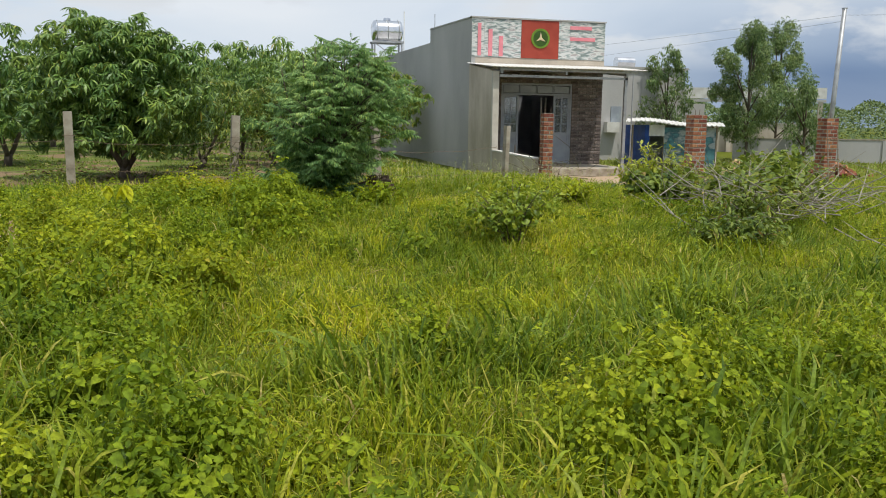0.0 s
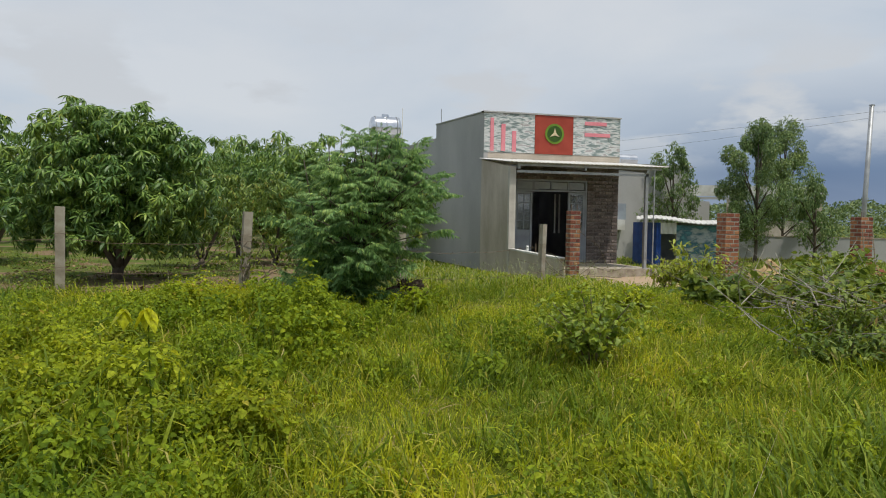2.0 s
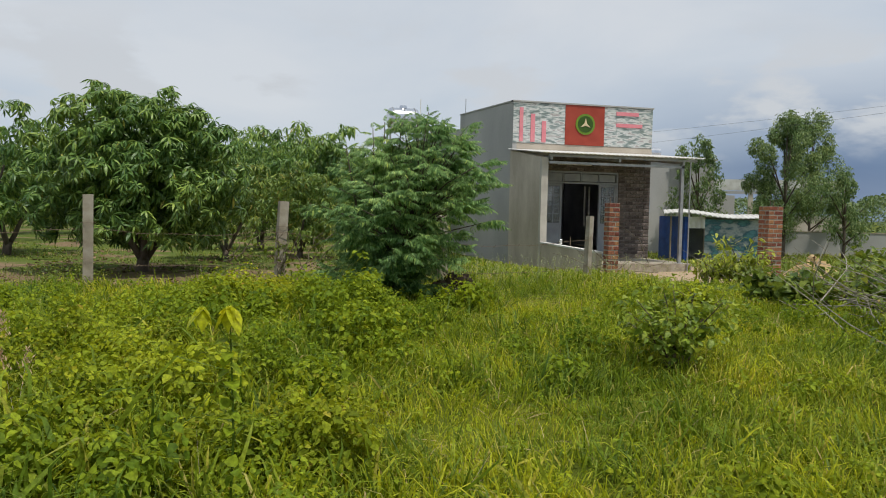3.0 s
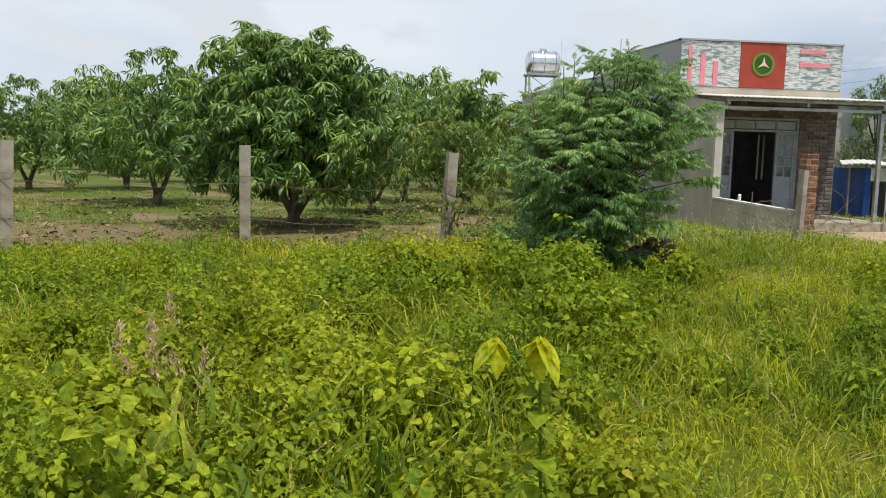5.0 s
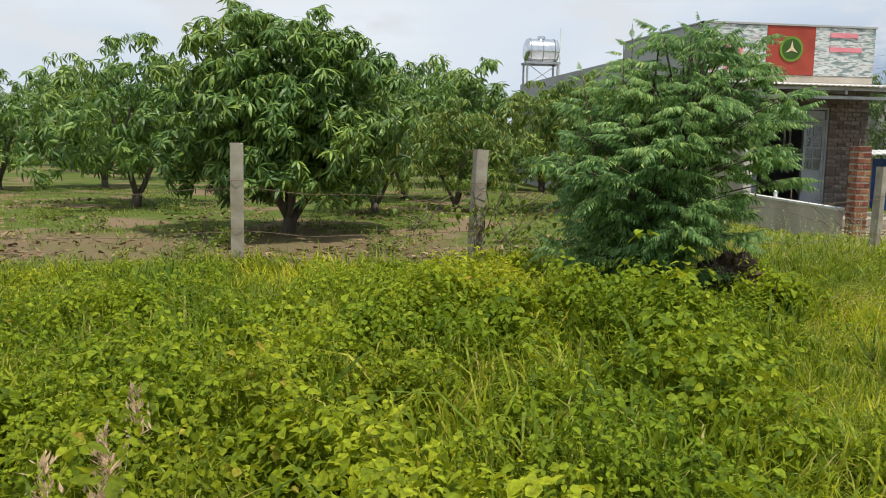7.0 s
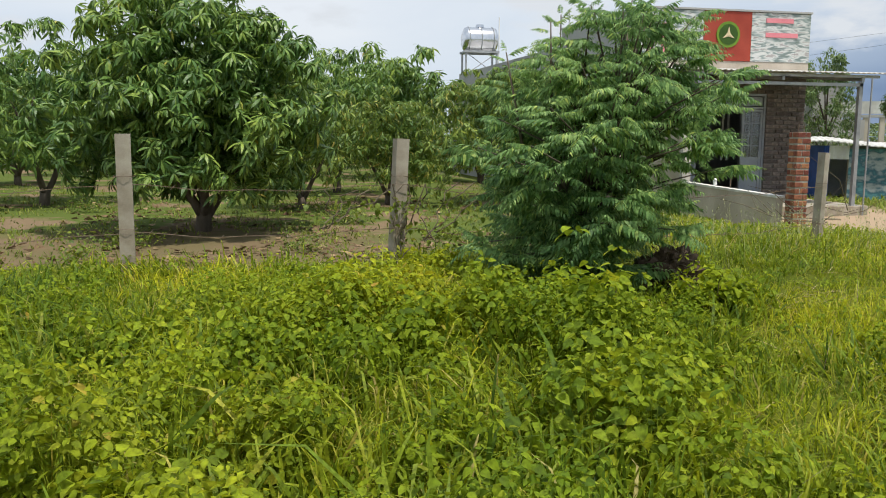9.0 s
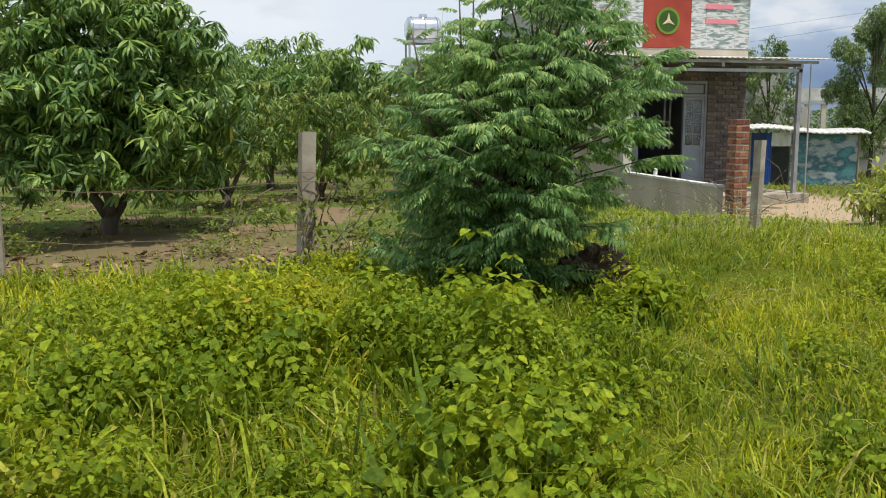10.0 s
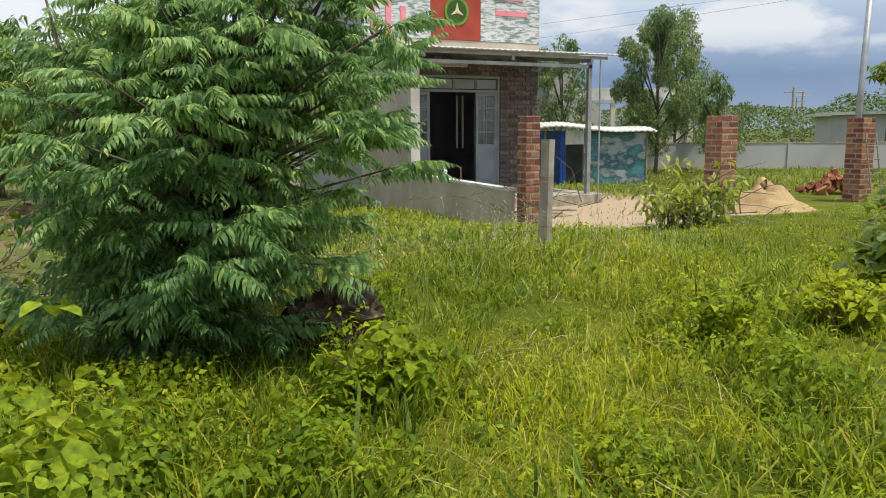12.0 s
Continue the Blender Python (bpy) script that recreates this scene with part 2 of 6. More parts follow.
M_BRICK = varied(material("red brick", (0.37, 0.15, 0.085), 0.9, (0.25, 0.09, 0.05), 12, 90, 0.7), 0.6, 1.35, 0.018)
M_BRICK_OLD = varied(material("dusty dark brick", (0.20, 0.165, 0.148), 0.9, (0.12, 0.10, 0.092), 12, 90, 0.6), 0.6, 1.4, 0.008)
M_MORTAR = material("mortar", (0.36, 0.33, 0.28), 0.95, (0.26, 0.235, 0.2), 8, 80, 0.6)
M_MORTAR_D = material("dark mortar", (0.18, 0.165, 0.15), 0.95, (0.12, 0.11, 0.10), 8, 80, 0.6)
M_RED = material("red glazed panel", (0.37, 0.062, 0.038), 0.5, (0.30, 0.045, 0.028), 3, 40, 0.1, grain=0.12)
M_PINK = material("pink strip", (0.80, 0.29, 0.33), 0.5, (0.72, 0.23, 0.27), 5, 40, 0.1, grain=0.08)
M_GREEN = material("green enamel", (0.16, 0.27, 0.03), 0.45, (0.12, 0.21, 0.025), 5, 40, 0.1)
M_CREAM = material("cream enamel", (0.68, 0.56, 0.36), 0.45, (0.6, 0.46, 0.28), 5, 40, 0.1)
M_STEEL = material("galvanised steel", (0.42, 0.43, 0.44), 0.5, (0.30, 0.31, 0.32), 5, 60, 0.1, metal=0.5)
M_STAIN = material("polished tank steel", (0.75, 0.76, 0.78), 0.22, (0.62, 0.63, 0.66), 3, 30, 0.05, metal=1.0, grain=0.06)
M_SHEET = material("white roofing sheet", (0.66, 0.65, 0.62), 0.55, (0.5, 0.48, 0.44), 2, 50, 0.1, grain=0.12)
M_DOOR = material("grey painted door steel", (0.33, 0.37, 0.41), 0.5, (0.26, 0.29, 0.33), 3, 50, 0.1, grain=0.08)
M_DARK = material("dark room plaster", (0.30, 0.31, 0.33), 0.95, (0.22, 0.23, 0.25), 2, 30, 0.2)
M_TUBE = material("white lamp tube", (0.8, 0.8, 0.78), 0.4, (0.74, 0.74, 0.72), 5, 40, 0.05)
M_BLUE = material("blue tarpaulin", (0.02, 0.075, 0.33), 0.5, (0.012, 0.05, 0.22), 4, 40, 0.3, grain=0.15)
M_TEAL = material("faded printed tarpaulin", (0.10, 0.25, 0.28), 0.6, (0.34, 0.38, 0.39), 2.6, 12, 0.2, third=(0.05, 0.13, 0.17), stretch=(1, 1, 1.6), fac=(0.38, 0.6))
M_SAND = material("ochre sand", (0.47, 0.34, 0.18), 0.95, (0.34, 0.23, 0.11), 4, 60, 0.6)
M_WOOD = material("weathered timber", (0.32, 0.26, 0.19), 0.85, (0.2, 0.16, 0.12), 6, 60, 0.5, stretch=(1, 1, 0.2))
M_WIRE = material("dark cable", (0.2, 0.21, 0.22), 0.6, (0.07, 0.07, 0.075), 5, 40, 0.1)
M_RUST = material("rusty wire", (0.23, 0.17, 0.12), 0.8, (0.14, 0.09, 0.06), 20, 90, 0.3)
M_PVC = material("white plastic pipe", (0.8, 0.8, 0.78), 0.4, (0.7, 0.7, 0.67), 5, 40, 0.05)
M_ROOT = material("root-bound earth", (0.11, 0.075, 0.05), 0.95, (0.055, 0.038, 0.026), 9, 50, 1.0)


def glass(name):
    m = bpy.data.materials.new(name)
    m.use_nodes = True
    p = m.node_tree.nodes["Principled BSDF"]
    p.inputs["Base Color"].default_value = (0.75, 0.82, 0.84, 1)
    p.inputs["Roughness"].default_value, p.inputs["Transmission Weight"].default_value = 0.08, 0.9
    return m


M_GLASS = glass("pane glass")


def ledge_tile():
    """Pressed stone-look tile: short wavy ledges in white, grey and grey-green."""
    m = material("split-face tile", (0.5, 0.5, 0.48), 0.55, (0.3, 0.33, 0.31), 3, 60, 0.2)
    n, l = m.node_tree.nodes, m.node_tree.links
    p = n["Principled BSDF"]
    co = n.new("ShaderNodeTexCoord")
    mp = n.new("ShaderNodeMapping")
    mp.inputs["Scale"].default_value = (1.7, 1, 7.0)
    mp.inputs["Rotation"].default_value = (0, radians(-14), 0)
    l.new(co.outputs["Object"], mp.inputs[0])
    t = n.new("ShaderNodeTexNoise")
    t.inputs["Scale"].default_value, t.inputs["Detail"].default_value, t.inputs["Distortion"].default_value = 2.2, 1, 0.7
    l.new(mp.outputs[0], t.inputs["Vector"])
    r = n.new("ShaderNodeValToRGB")
    stops = [(0.34, (0.2, 0.245, 0.235)), (0.44, (0.34, 0.39, 0.38)), (0.52, (0.58, 0.59, 0.575)), (0.6, (0.66, 0.66, 0.645)), (0.68, (0.4, 0.37, 0.36))]
    while len(r.color_ramp.elements) < len(stops):
        r.color_ramp.elements.new(0.5)
    for el, (at, c) in zip(r.color_ramp.elements, stops):
        el.position, el.color = at, (*c, 1)
    l.new(t.outputs["Fac"], r.inputs[0])
    l.new(r.outputs[0], p.inputs["Base Color"])
    return m


M_TILE = ledge_tile()


# ---- mesh helpers ----
def box(bm, x0, y0, z0, x1, y1, z1):
    vs = [bm.verts.new((x, y, z)) for z in (z0, z1) for y in (y0, y1) for x in (x0, x1)]
    for a, b, c, d in ((0, 2, 3, 1), (4, 5, 7, 6), (0, 1, 5, 4), (2, 6, 7, 3), (1, 3, 7, 5), (0, 4, 6, 2)):
        bm.faces.new((vs[a], vs[b], vs[c], vs[d]))
    return vs


def finish(name, bm, mat, parent=None, label="", smooth=False, bevel=0.0):
    if bevel:
        bmesh.ops.bevel(bm, geom=list(bm.edges), offset=bevel, segments=1, affect="EDGES")
    bmesh.ops.recalc_face_normals(bm, faces=bm.faces)
    me = bpy.data.meshes.new(name)
    bm.to_mesh(me)
    bm.free()
    me.materials.append(mat)
    if smooth:
        me.polygons.foreach_set("use_smooth", [True] * len(me.polygons))
    ob = new(name, me)
    if parent:
        ob.parent = parent
    if label:
        ob["label"] = label
    return ob


def boxes(*args):
    bm = bmesh.new()
    for b in args:
        box(bm, *b)
    return bm


def thing(name, at, label, category, group="", kind=""):
    return tagged(set_at(new(name), at), label, category, group, kind)


def set_at(ob, at):
    ob.location = at
    return ob


def tube(bm, pts, radii, sides=6):
    """A round limb through the points."""
    pts = [Vector(p) for p in pts]
    if not hasattr(radii, "__len__"):
        radii = [radii] * len(pts)
    rings = []
    for i, p in enumerate(pts):
        d = (pts[min(i + 1, len(pts) - 1)] - pts[max(i - 1, 0)]).normalized()
        a = d.orthogonal().normalized() if i == 0 else (a - d * a.dot(d)).normalized()
        b = d.cross(a)
        rings.append([bm.verts.new(p + (a * math.cos(k * math.tau / sides) + b * math.sin(k * math.tau / sides)) * radii[i]) for k in range(sides)])
    for r0, r1 in zip(rings, rings[1:]):
        for k in range(sides):
            bm.faces.new((r0[k], r0[(k + 1) % sides], r1[(k + 1) % sides], r1[k]))
    bm.faces.new(rings[0][::-1])
    bm.faces.new(rings[-1])
    return bm


def disc(bm, c, r, thick, sides=40, axis="y"):
    vs = []
    for s in (0, -thick):
        ring = []
        for k in range(sides):
            a = k * math.tau / sides
            ring.append(bm.verts.new((c[0] + r * math.cos(a), c[1] + s, c[2] + r * math.sin(a))))
        vs.append(ring)
    bm.faces.new(vs[0])
    bm.faces.new(vs[1][::-1])
    for k in range(sides):
        bm.faces.new((vs[0][k], vs[0][(k + 1) % sides], vs[1][(k + 1) % sides], vs[1][k]))


def mesh_from(name, verts, tris, mat, smooth=False):
    me = bpy.data.meshes.new(name)
    verts, tris = np.asarray(verts, np.float32), np.asarray(tris, np.int32)
    me.vertices.add(len(verts))
    me.vertices.foreach_set("co", verts.ravel())
    me.loops.add(tris.size)
    me.loops.foreach_set("vertex_index", tris.ravel())
    me.polygons.add(len(tris))
    me.polygons.foreach_set("loop_start", np.arange(0, tris.size, 3, dtype=np.int32))
    me.polygons.foreach_set("loop_total", np.full(len(tris), 3, np.int32))
    if smooth:
        me.polygons.foreach_set("use_smooth", np.ones(len(tris), bool))
    me.update(calc_edges=True)
    me.materials.append(mat)
    return me


def rotations(yaw, pitch, roll):
    """Stack of matrices: roll about y, pitch about x, yaw about z."""
    cy, sy, cp, sp, cr, sr = np.cos(yaw), np.sin(yaw), np.cos(pitch), np.sin(pitch), np.cos(roll), np.sin(roll)
    o, z = np.ones_like(yaw), np.zeros_like(yaw)
    rz = np.stack([np.stack([cy, -sy, z], -1), np.stack([sy, cy, z], -1), np.stack([z, z, o], -1)], -2)
    rx = np.stack([np.stack([o, z, z], -1), np.stack([z, cp, -sp], -1), np.stack([z, sp, cp], -1)], -2)
    ry = np.stack([np.stack([cr, z, sr], -1), np.stack([z, o, z], -1), np.stack([-sr, z, cr], -1)], -2)
    return rz @ rx @ ry


def scatter(templates, pos, rot, size, pick):
    """Copies of the templates (vertices, triangles) joined into one cloud of triangles."""
    vs, ts, base = [], [], 0
    for i, (tv, tt) in enumerate(templates):
        k = np.nonzero(pick == i)[0]
        if not len(k):
            continue
        v = np.einsum("nij,mj->nmi", rot[k], tv) * size[k][:, None, None] + pos[k][:, None, :]
        t = tt[None] + (np.arange(len(k)) * len(tv))[:, None, None] + base
        vs.append(v.reshape(-1, 3))
        ts.append(t.reshape(-1, 3))
        base += len(k) * len(tv)
    return np.concatenate(vs), np.concatenate(ts)


def join(pieces):
    vs, ts, base = [], [], 0
    for v, t in pieces:
        vs.append(v)
        ts.append(t + base)
        base += len(v)
    return np.concatenate(vs), np.concatenate(ts)


# leaf shapes lie along +y, unit length
SMALL = (np.array([(0, 0, 0), (0.3, 0.12, 0.07), (0.36, 0.42, 0.06), (0.2, 0.76, -0.02), (0, 1, -0.16), (-0.2, 0.76, -0.02), (-0.36, 0.42, 0.06), (-0.3, 0.12, 0.07), (0, 0.4, 0.0)]),
         np.array([(0, 1, 8), (1, 2, 8), (2, 3, 8), (3, 4, 8), (4, 5, 8), (5, 6, 8), (6, 7, 8), (7, 0, 8)]))
KITE = (np.array([(0, 0, 0), (0.34, 0.33, 0.07), (0.16, 0.78, -0.02), (0, 1, -0.12), (-0.16, 0.78, -0.02), (-0.34, 0.33, 0.07)]), np.array([(0, 1, 5), (1, 2, 5), (5, 2, 4), (2, 3, 4)]))
OVATE = (np.array([(0, 0, 0), (0.36, 0.2, 0.07), (0.3, 0.6, 0.02), (0, 1, -0.18), (-0.3, 0.6, 0.02), (-0.36, 0.2, 0.07), (0, 0.42, -0.03)]),
         np.array([(0, 1, 6), (1, 2, 6), (2, 3, 6), (3, 4, 6), (4, 5, 6), (5, 0, 6)]))
HEART = (np.array([(0, 0, 0), (0.42, 0.22, 0.10), (0, 1, -0.12), (-0.42, 0.22, 0.10), (0, 0.42, 0.0), (0.34, 0.62, 0.03), (-0.34, 0.62, 0.03)]),
         np.array([(0, 1, 4), (1, 5, 4), (5, 2, 4), (2, 6, 4), (6, 3, 4), (3, 0, 4)]))
LANCE = (np.array([(0, 0, 0), (0.14, 0.4, 0.04), (-0.14, 0.4, 0.04), (0.11, 0.72, -0.04), (-0.11, 0.72, -0.04), (0, 1, -0.18)]),
         np.array([(0, 1, 2), (2, 1, 3), (2, 3, 4), (4, 3, 5)]))
LEAFLET = (np.array([(0, 0, 0), (0.15, 0.4, 0.0), (0, 1, -0.06), (-0.15, 0.4, 0.0)]), np.array([(0, 1, 2), (0, 2, 3)]))
rng = np.random.default_rng(7)


def placed(tpl, pos, yaw, pitch, roll, size):
    r = rotations(np.array([yaw]), np.array([pitch]), np.array([roll]))[0]
    return (tpl[0] * size) @ r.T + np.array(pos), tpl[1]


def stem(p0, p1, w):
    """A thin three-sided stalk."""
    p0, p1 = np.array(p0, float), np.array(p1, float)
    d = p1 - p0
    a = np.cross(d, (0.3, 0.9, 0.2))
    a /= np.linalg.norm(a) + 1e-9
    b = np.cross(d, a)
    b /= np.linalg.norm(b) + 1e-9
    v = np.array([p0 + a * w, p0 - a * w * 0.5 + b * w * 0.87, p0 - a * w * 0.5 - b * w * 0.87, p1])
    return v, np.array([(0, 1, 3), (1, 2, 3), (2, 0, 3)])


def weed_plant(leaves, tall, leaf, shape):
    out = []
    top = np.array([rng.normal(0, 0.06), rng.normal(0, 0.06), tall])
    out.append(stem((0, 0, 0), top, 0.004))
    for i in range(leaves):
        f = 0.42 + 0.58 * (i + rng.random()) / leaves
        p = top * f
        yaw = i * 2.4 + rng.normal(0, 0.3)
        reach = 0.05 + 0.2 * rng.random()
        q = p + np.array([-math.sin(yaw) * reach, math.cos(yaw) * reach, 0.03 + 0.03 * rng.random()])
        out.append(placed(shape, q, yaw, rng.uniform(-1.3, 0.35), rng.normal(0, 0.5), leaf * rng.uniform(0.45, 1.25)))
    return join(out)


def grass_tuft(blades, tall, spread, bend=0.5, width=0.006):
    vs, ts, base = [], [], 0
    for _ in range(blades):
        yaw, h = rng.uniform(0, math.tau), tall * rng.uniform(0.5, 1.15)
        lean, w = rng.uniform(0.15, 1.0) * bend, width * rng.uniform(0.6, 1.4)
        x0, y0 = rng.normal(0, spread, 2)
        dx, dy = math.cos(yaw), math.sin(yaw)
        sx, sy = -dy * w, dx * w
        pts = [(0, 0), (0.28 * lean, 0.42), (0.62 * lean, 0.78), (1.15 * lean, 1.0 - 0.28 * lean)]
        for k, (o, z) in enumerate(pts):
            f = (1.0, 0.95, 0.6, 0.0)[k]
            c = (x0 + dx * o * h, y0 + dy * o * h, z * h)
            if k < 3:
                vs += [(c[0] + sx * f, c[1] + sy * f, c[2]), (c[0] - sx * f, c[1] - sy * f, c[2])]
            else:
                vs.append(c)
        ts += [(base, base + 1, base + 3), (base, base + 3, base + 2), (base + 2, base + 3, base + 5), (base + 2, base + 5, base + 4), (base + 4, base + 5, base + 6)]
        base += 7
    return np.array(vs), np.array(ts)


def smooth01(a, b, v):
    f = np.clip((v - a) / (b - a), 0, 1)
    return f * f * (3 - 2 * f)


def fence_y(x):
    """Where the fence runs, along the top of a low bank."""
    return 13.6 + 0.145 * np.asarray(x, float)


def ground_z(x, y):
    """Height of the ground: a rise to the bank under the fence, lower beyond it in the orchard and the yard."""
    x, y = np.asarray(x, float), np.asarray(y, float)
    s = y - fence_y(x)
    top = 0.36 + 0.06 * smooth01(1.5, 3.0, x) - 0.18 * smooth01(5.2, 7.5, x)
    z = top * smooth01(4.5, 12.6, y) - (0.06 + (top - 0.17) * smooth01(4.2, 6.2, x)) * smooth01(0.2, 3.0, s)
    z = z - 0.2 * smooth01(23.0, 27.0, y) * smooth01(9.0, 12.0, x)
    return z + 0.025 * np.sin(x * 1.3 + 0.4 * y) * np.cos(y * 0.9 - 0.3 * x) * smooth01(60, 30, np.abs(x) + np.abs(y))


def world_of(ob):
    m = ob.matrix_parent_inverse @ ob.matrix_basis
    return world_of(ob.parent) @ m if ob.parent else ob.matrix_basis.copy()


def under(ob, parent):
    """Make ob a part of parent without moving it."""
    ob.parent = parent
    ob.matrix_parent_inverse = world_of(parent).inverted()
    return ob


def part(name, bm, mat, parent, label="", smooth=False, bevel=0.0):
    return under(finish(name, bm, mat, None, label, smooth, bevel), parent)


def leaf_part(name, pieces, mat, parent, label=""):
    ob = new(name, mesh_from(name, *pieces, mat))
    if label:
        ob["label"] = label
    return under(ob, parent)


def gz(x, y):
    return float(ground_z(x, y))


# ---- the ground: one sheet to the horizon ----
def ground_material():
    m = material("soil and low growth", (0.075, 0.095, 0.010), 0.95, (0.13, 0.145, 0.016), 1.2, 30, 0.8, spec=0.08)
    n, l = m.node_tree.nodes, m.node_tree.links
    p = n["Principled BSDF"]
    base = p.inputs["Base Color"].links[0].from_socket
    co = n.new("ShaderNodeTexCoord")
    sep = n.new("ShaderNodeSeparateXYZ")
    l.new(co.outputs["Object"], sep.inputs[0])
    wob = n.new("ShaderNodeTexNoise")
    wob.inputs["Scale"].default_value, wob.inputs["Detail"].default_value = 0.7, 6
    l.new(co.outputs["Object"], wob.inputs["Vector"])

    def math_node(op, a, b):
        q = n.new("ShaderNodeMath")
        q.operation = op
        for i, v in enumerate((a, b)):
            if isinstance(v, (int, float)):
                q.inputs[i].default_value = v
            else:
                l.new(v, q.inputs[i])
        return q.outputs[0]

    def step(v, a, b):
        q = n.new("ShaderNodeMapRange")
        q.interpolation_type = "SMOOTHSTEP"
        l.new(v, q.inputs[0])
        q.inputs["From Min"].default_value, q.inputs["From Max"].default_value = a, b
        return q.outputs[0]

    def mixed(f, a, col):
        q = n.new("ShaderNodeMix")
        q.data_type = "RGBA"
        l.new(f, q.inputs[0])
        l.new(a, q.inputs[6])
        q.inputs[7].default_value = (*col, 1)
        return q.outputs[2]

    wx = math_node("ADD", sep.outputs[0], math_node("MULTIPLY", math_node("SUBTRACT", wob.outputs["Fac"], 0.5), 2.4))
    wy = math_node("ADD", sep.outputs[1], math_node("MULTIPLY", math_node("SUBTRACT", wob.outputs["Fac"], 0.5), 2.8))
    # orchard turf with bare earth between the rows
    orchard = math_node("MULTIPLY", step(wy, 13.3, 14.2), step(wx, 6.6, 5.4))
    c = mixed(orchard, base, (0.098, 0.13, 0.028))
    bare = math_node("MULTIPLY", orchard, step(wob.outputs["Fac"], 0.52, 0.6))
    c = mixed(bare, c, (0.21, 0.15, 0.09))
    lane = math_node("MULTIPLY", math_node("MULTIPLY", step(wy, 13.6, 14.4), step(wy, 18.2, 16.6)), step(wx, 1.0, -0.8))
    c = mixed(math_node("MULTIPLY", lane, 0.8), c, (0.18, 0.13, 0.075))
    # the sandy yard in front of the house
    yard = math_node("MULTIPLY", math_node("MULTIPLY", step(wy, 16.9, 17.4), step(wy, 23.5, 22.3)), math_node("MULTIPLY", step(wx, 6.5, 6.9), step(wx, 13.0, 11.0)))
    c = mixed(yard, c, (0.42, 0.31, 0.21))
    l.new(c, p.inputs["Base Color"])
    return m


def build_ground():
    ax = np.concatenate([[-2500, -1200, -600, -300, -150, -80, -45, -28], np.arange(-20, 36, 0.5), [40, 50, 70, 100, 150, 300, 600, 1200, 2500]])
    ay = np.concatenate([[-2500, -1200, -600, -300, -150, -80, -40, -20, -12], np.arange(-8, 48, 0.5), [50, 60, 80, 120, 200, 400, 800, 1500, 2500]])
    X, Y = np.meshgrid(ax, ay)
    Z = ground_z(X, Y)
    v = np.stack([X, Y, Z], -1).reshape(-1, 3)
    w, h = len(ax), len(ay)
    i = (np.arange(h - 1)[:, None] * w + np.arange(w - 1)[None]).ravel()
    t = np.concatenate([np.stack([i, i + 1, i + w + 1], -1), np.stack([i, i + w + 1, i + w], -1)])
    return tagged(new("ground", mesh_from("ground", v, t, ground_material(), True)), "overgrown earth with turf, bare soil and a sandy yard", "ground", kind="structure")


build_ground()


# ---- the small house ----
def prism_x(bm, x0, x1, outline):
    """A wall slab between x0 and x1 with its outline given in y, z."""
    a = [bm.verts.new((x0, y, z)) for y, z in outline]
    b = [bm.verts.new((x1, y, z)) for y, z in outline]
    bm.faces.new(a)
    bm.faces.new(b[::-1])
    for i in range(len(a)):
        j = (i + 1) % len(a)
        bm.faces.new((a[i], b[i], b[j], a[j]))
    return bm


HX0, HX1, HY = 6.60, 10.75, 23.10
FLOOR = 0.30
D0, D1, DTOP = 7.55, 9.77, 2.33


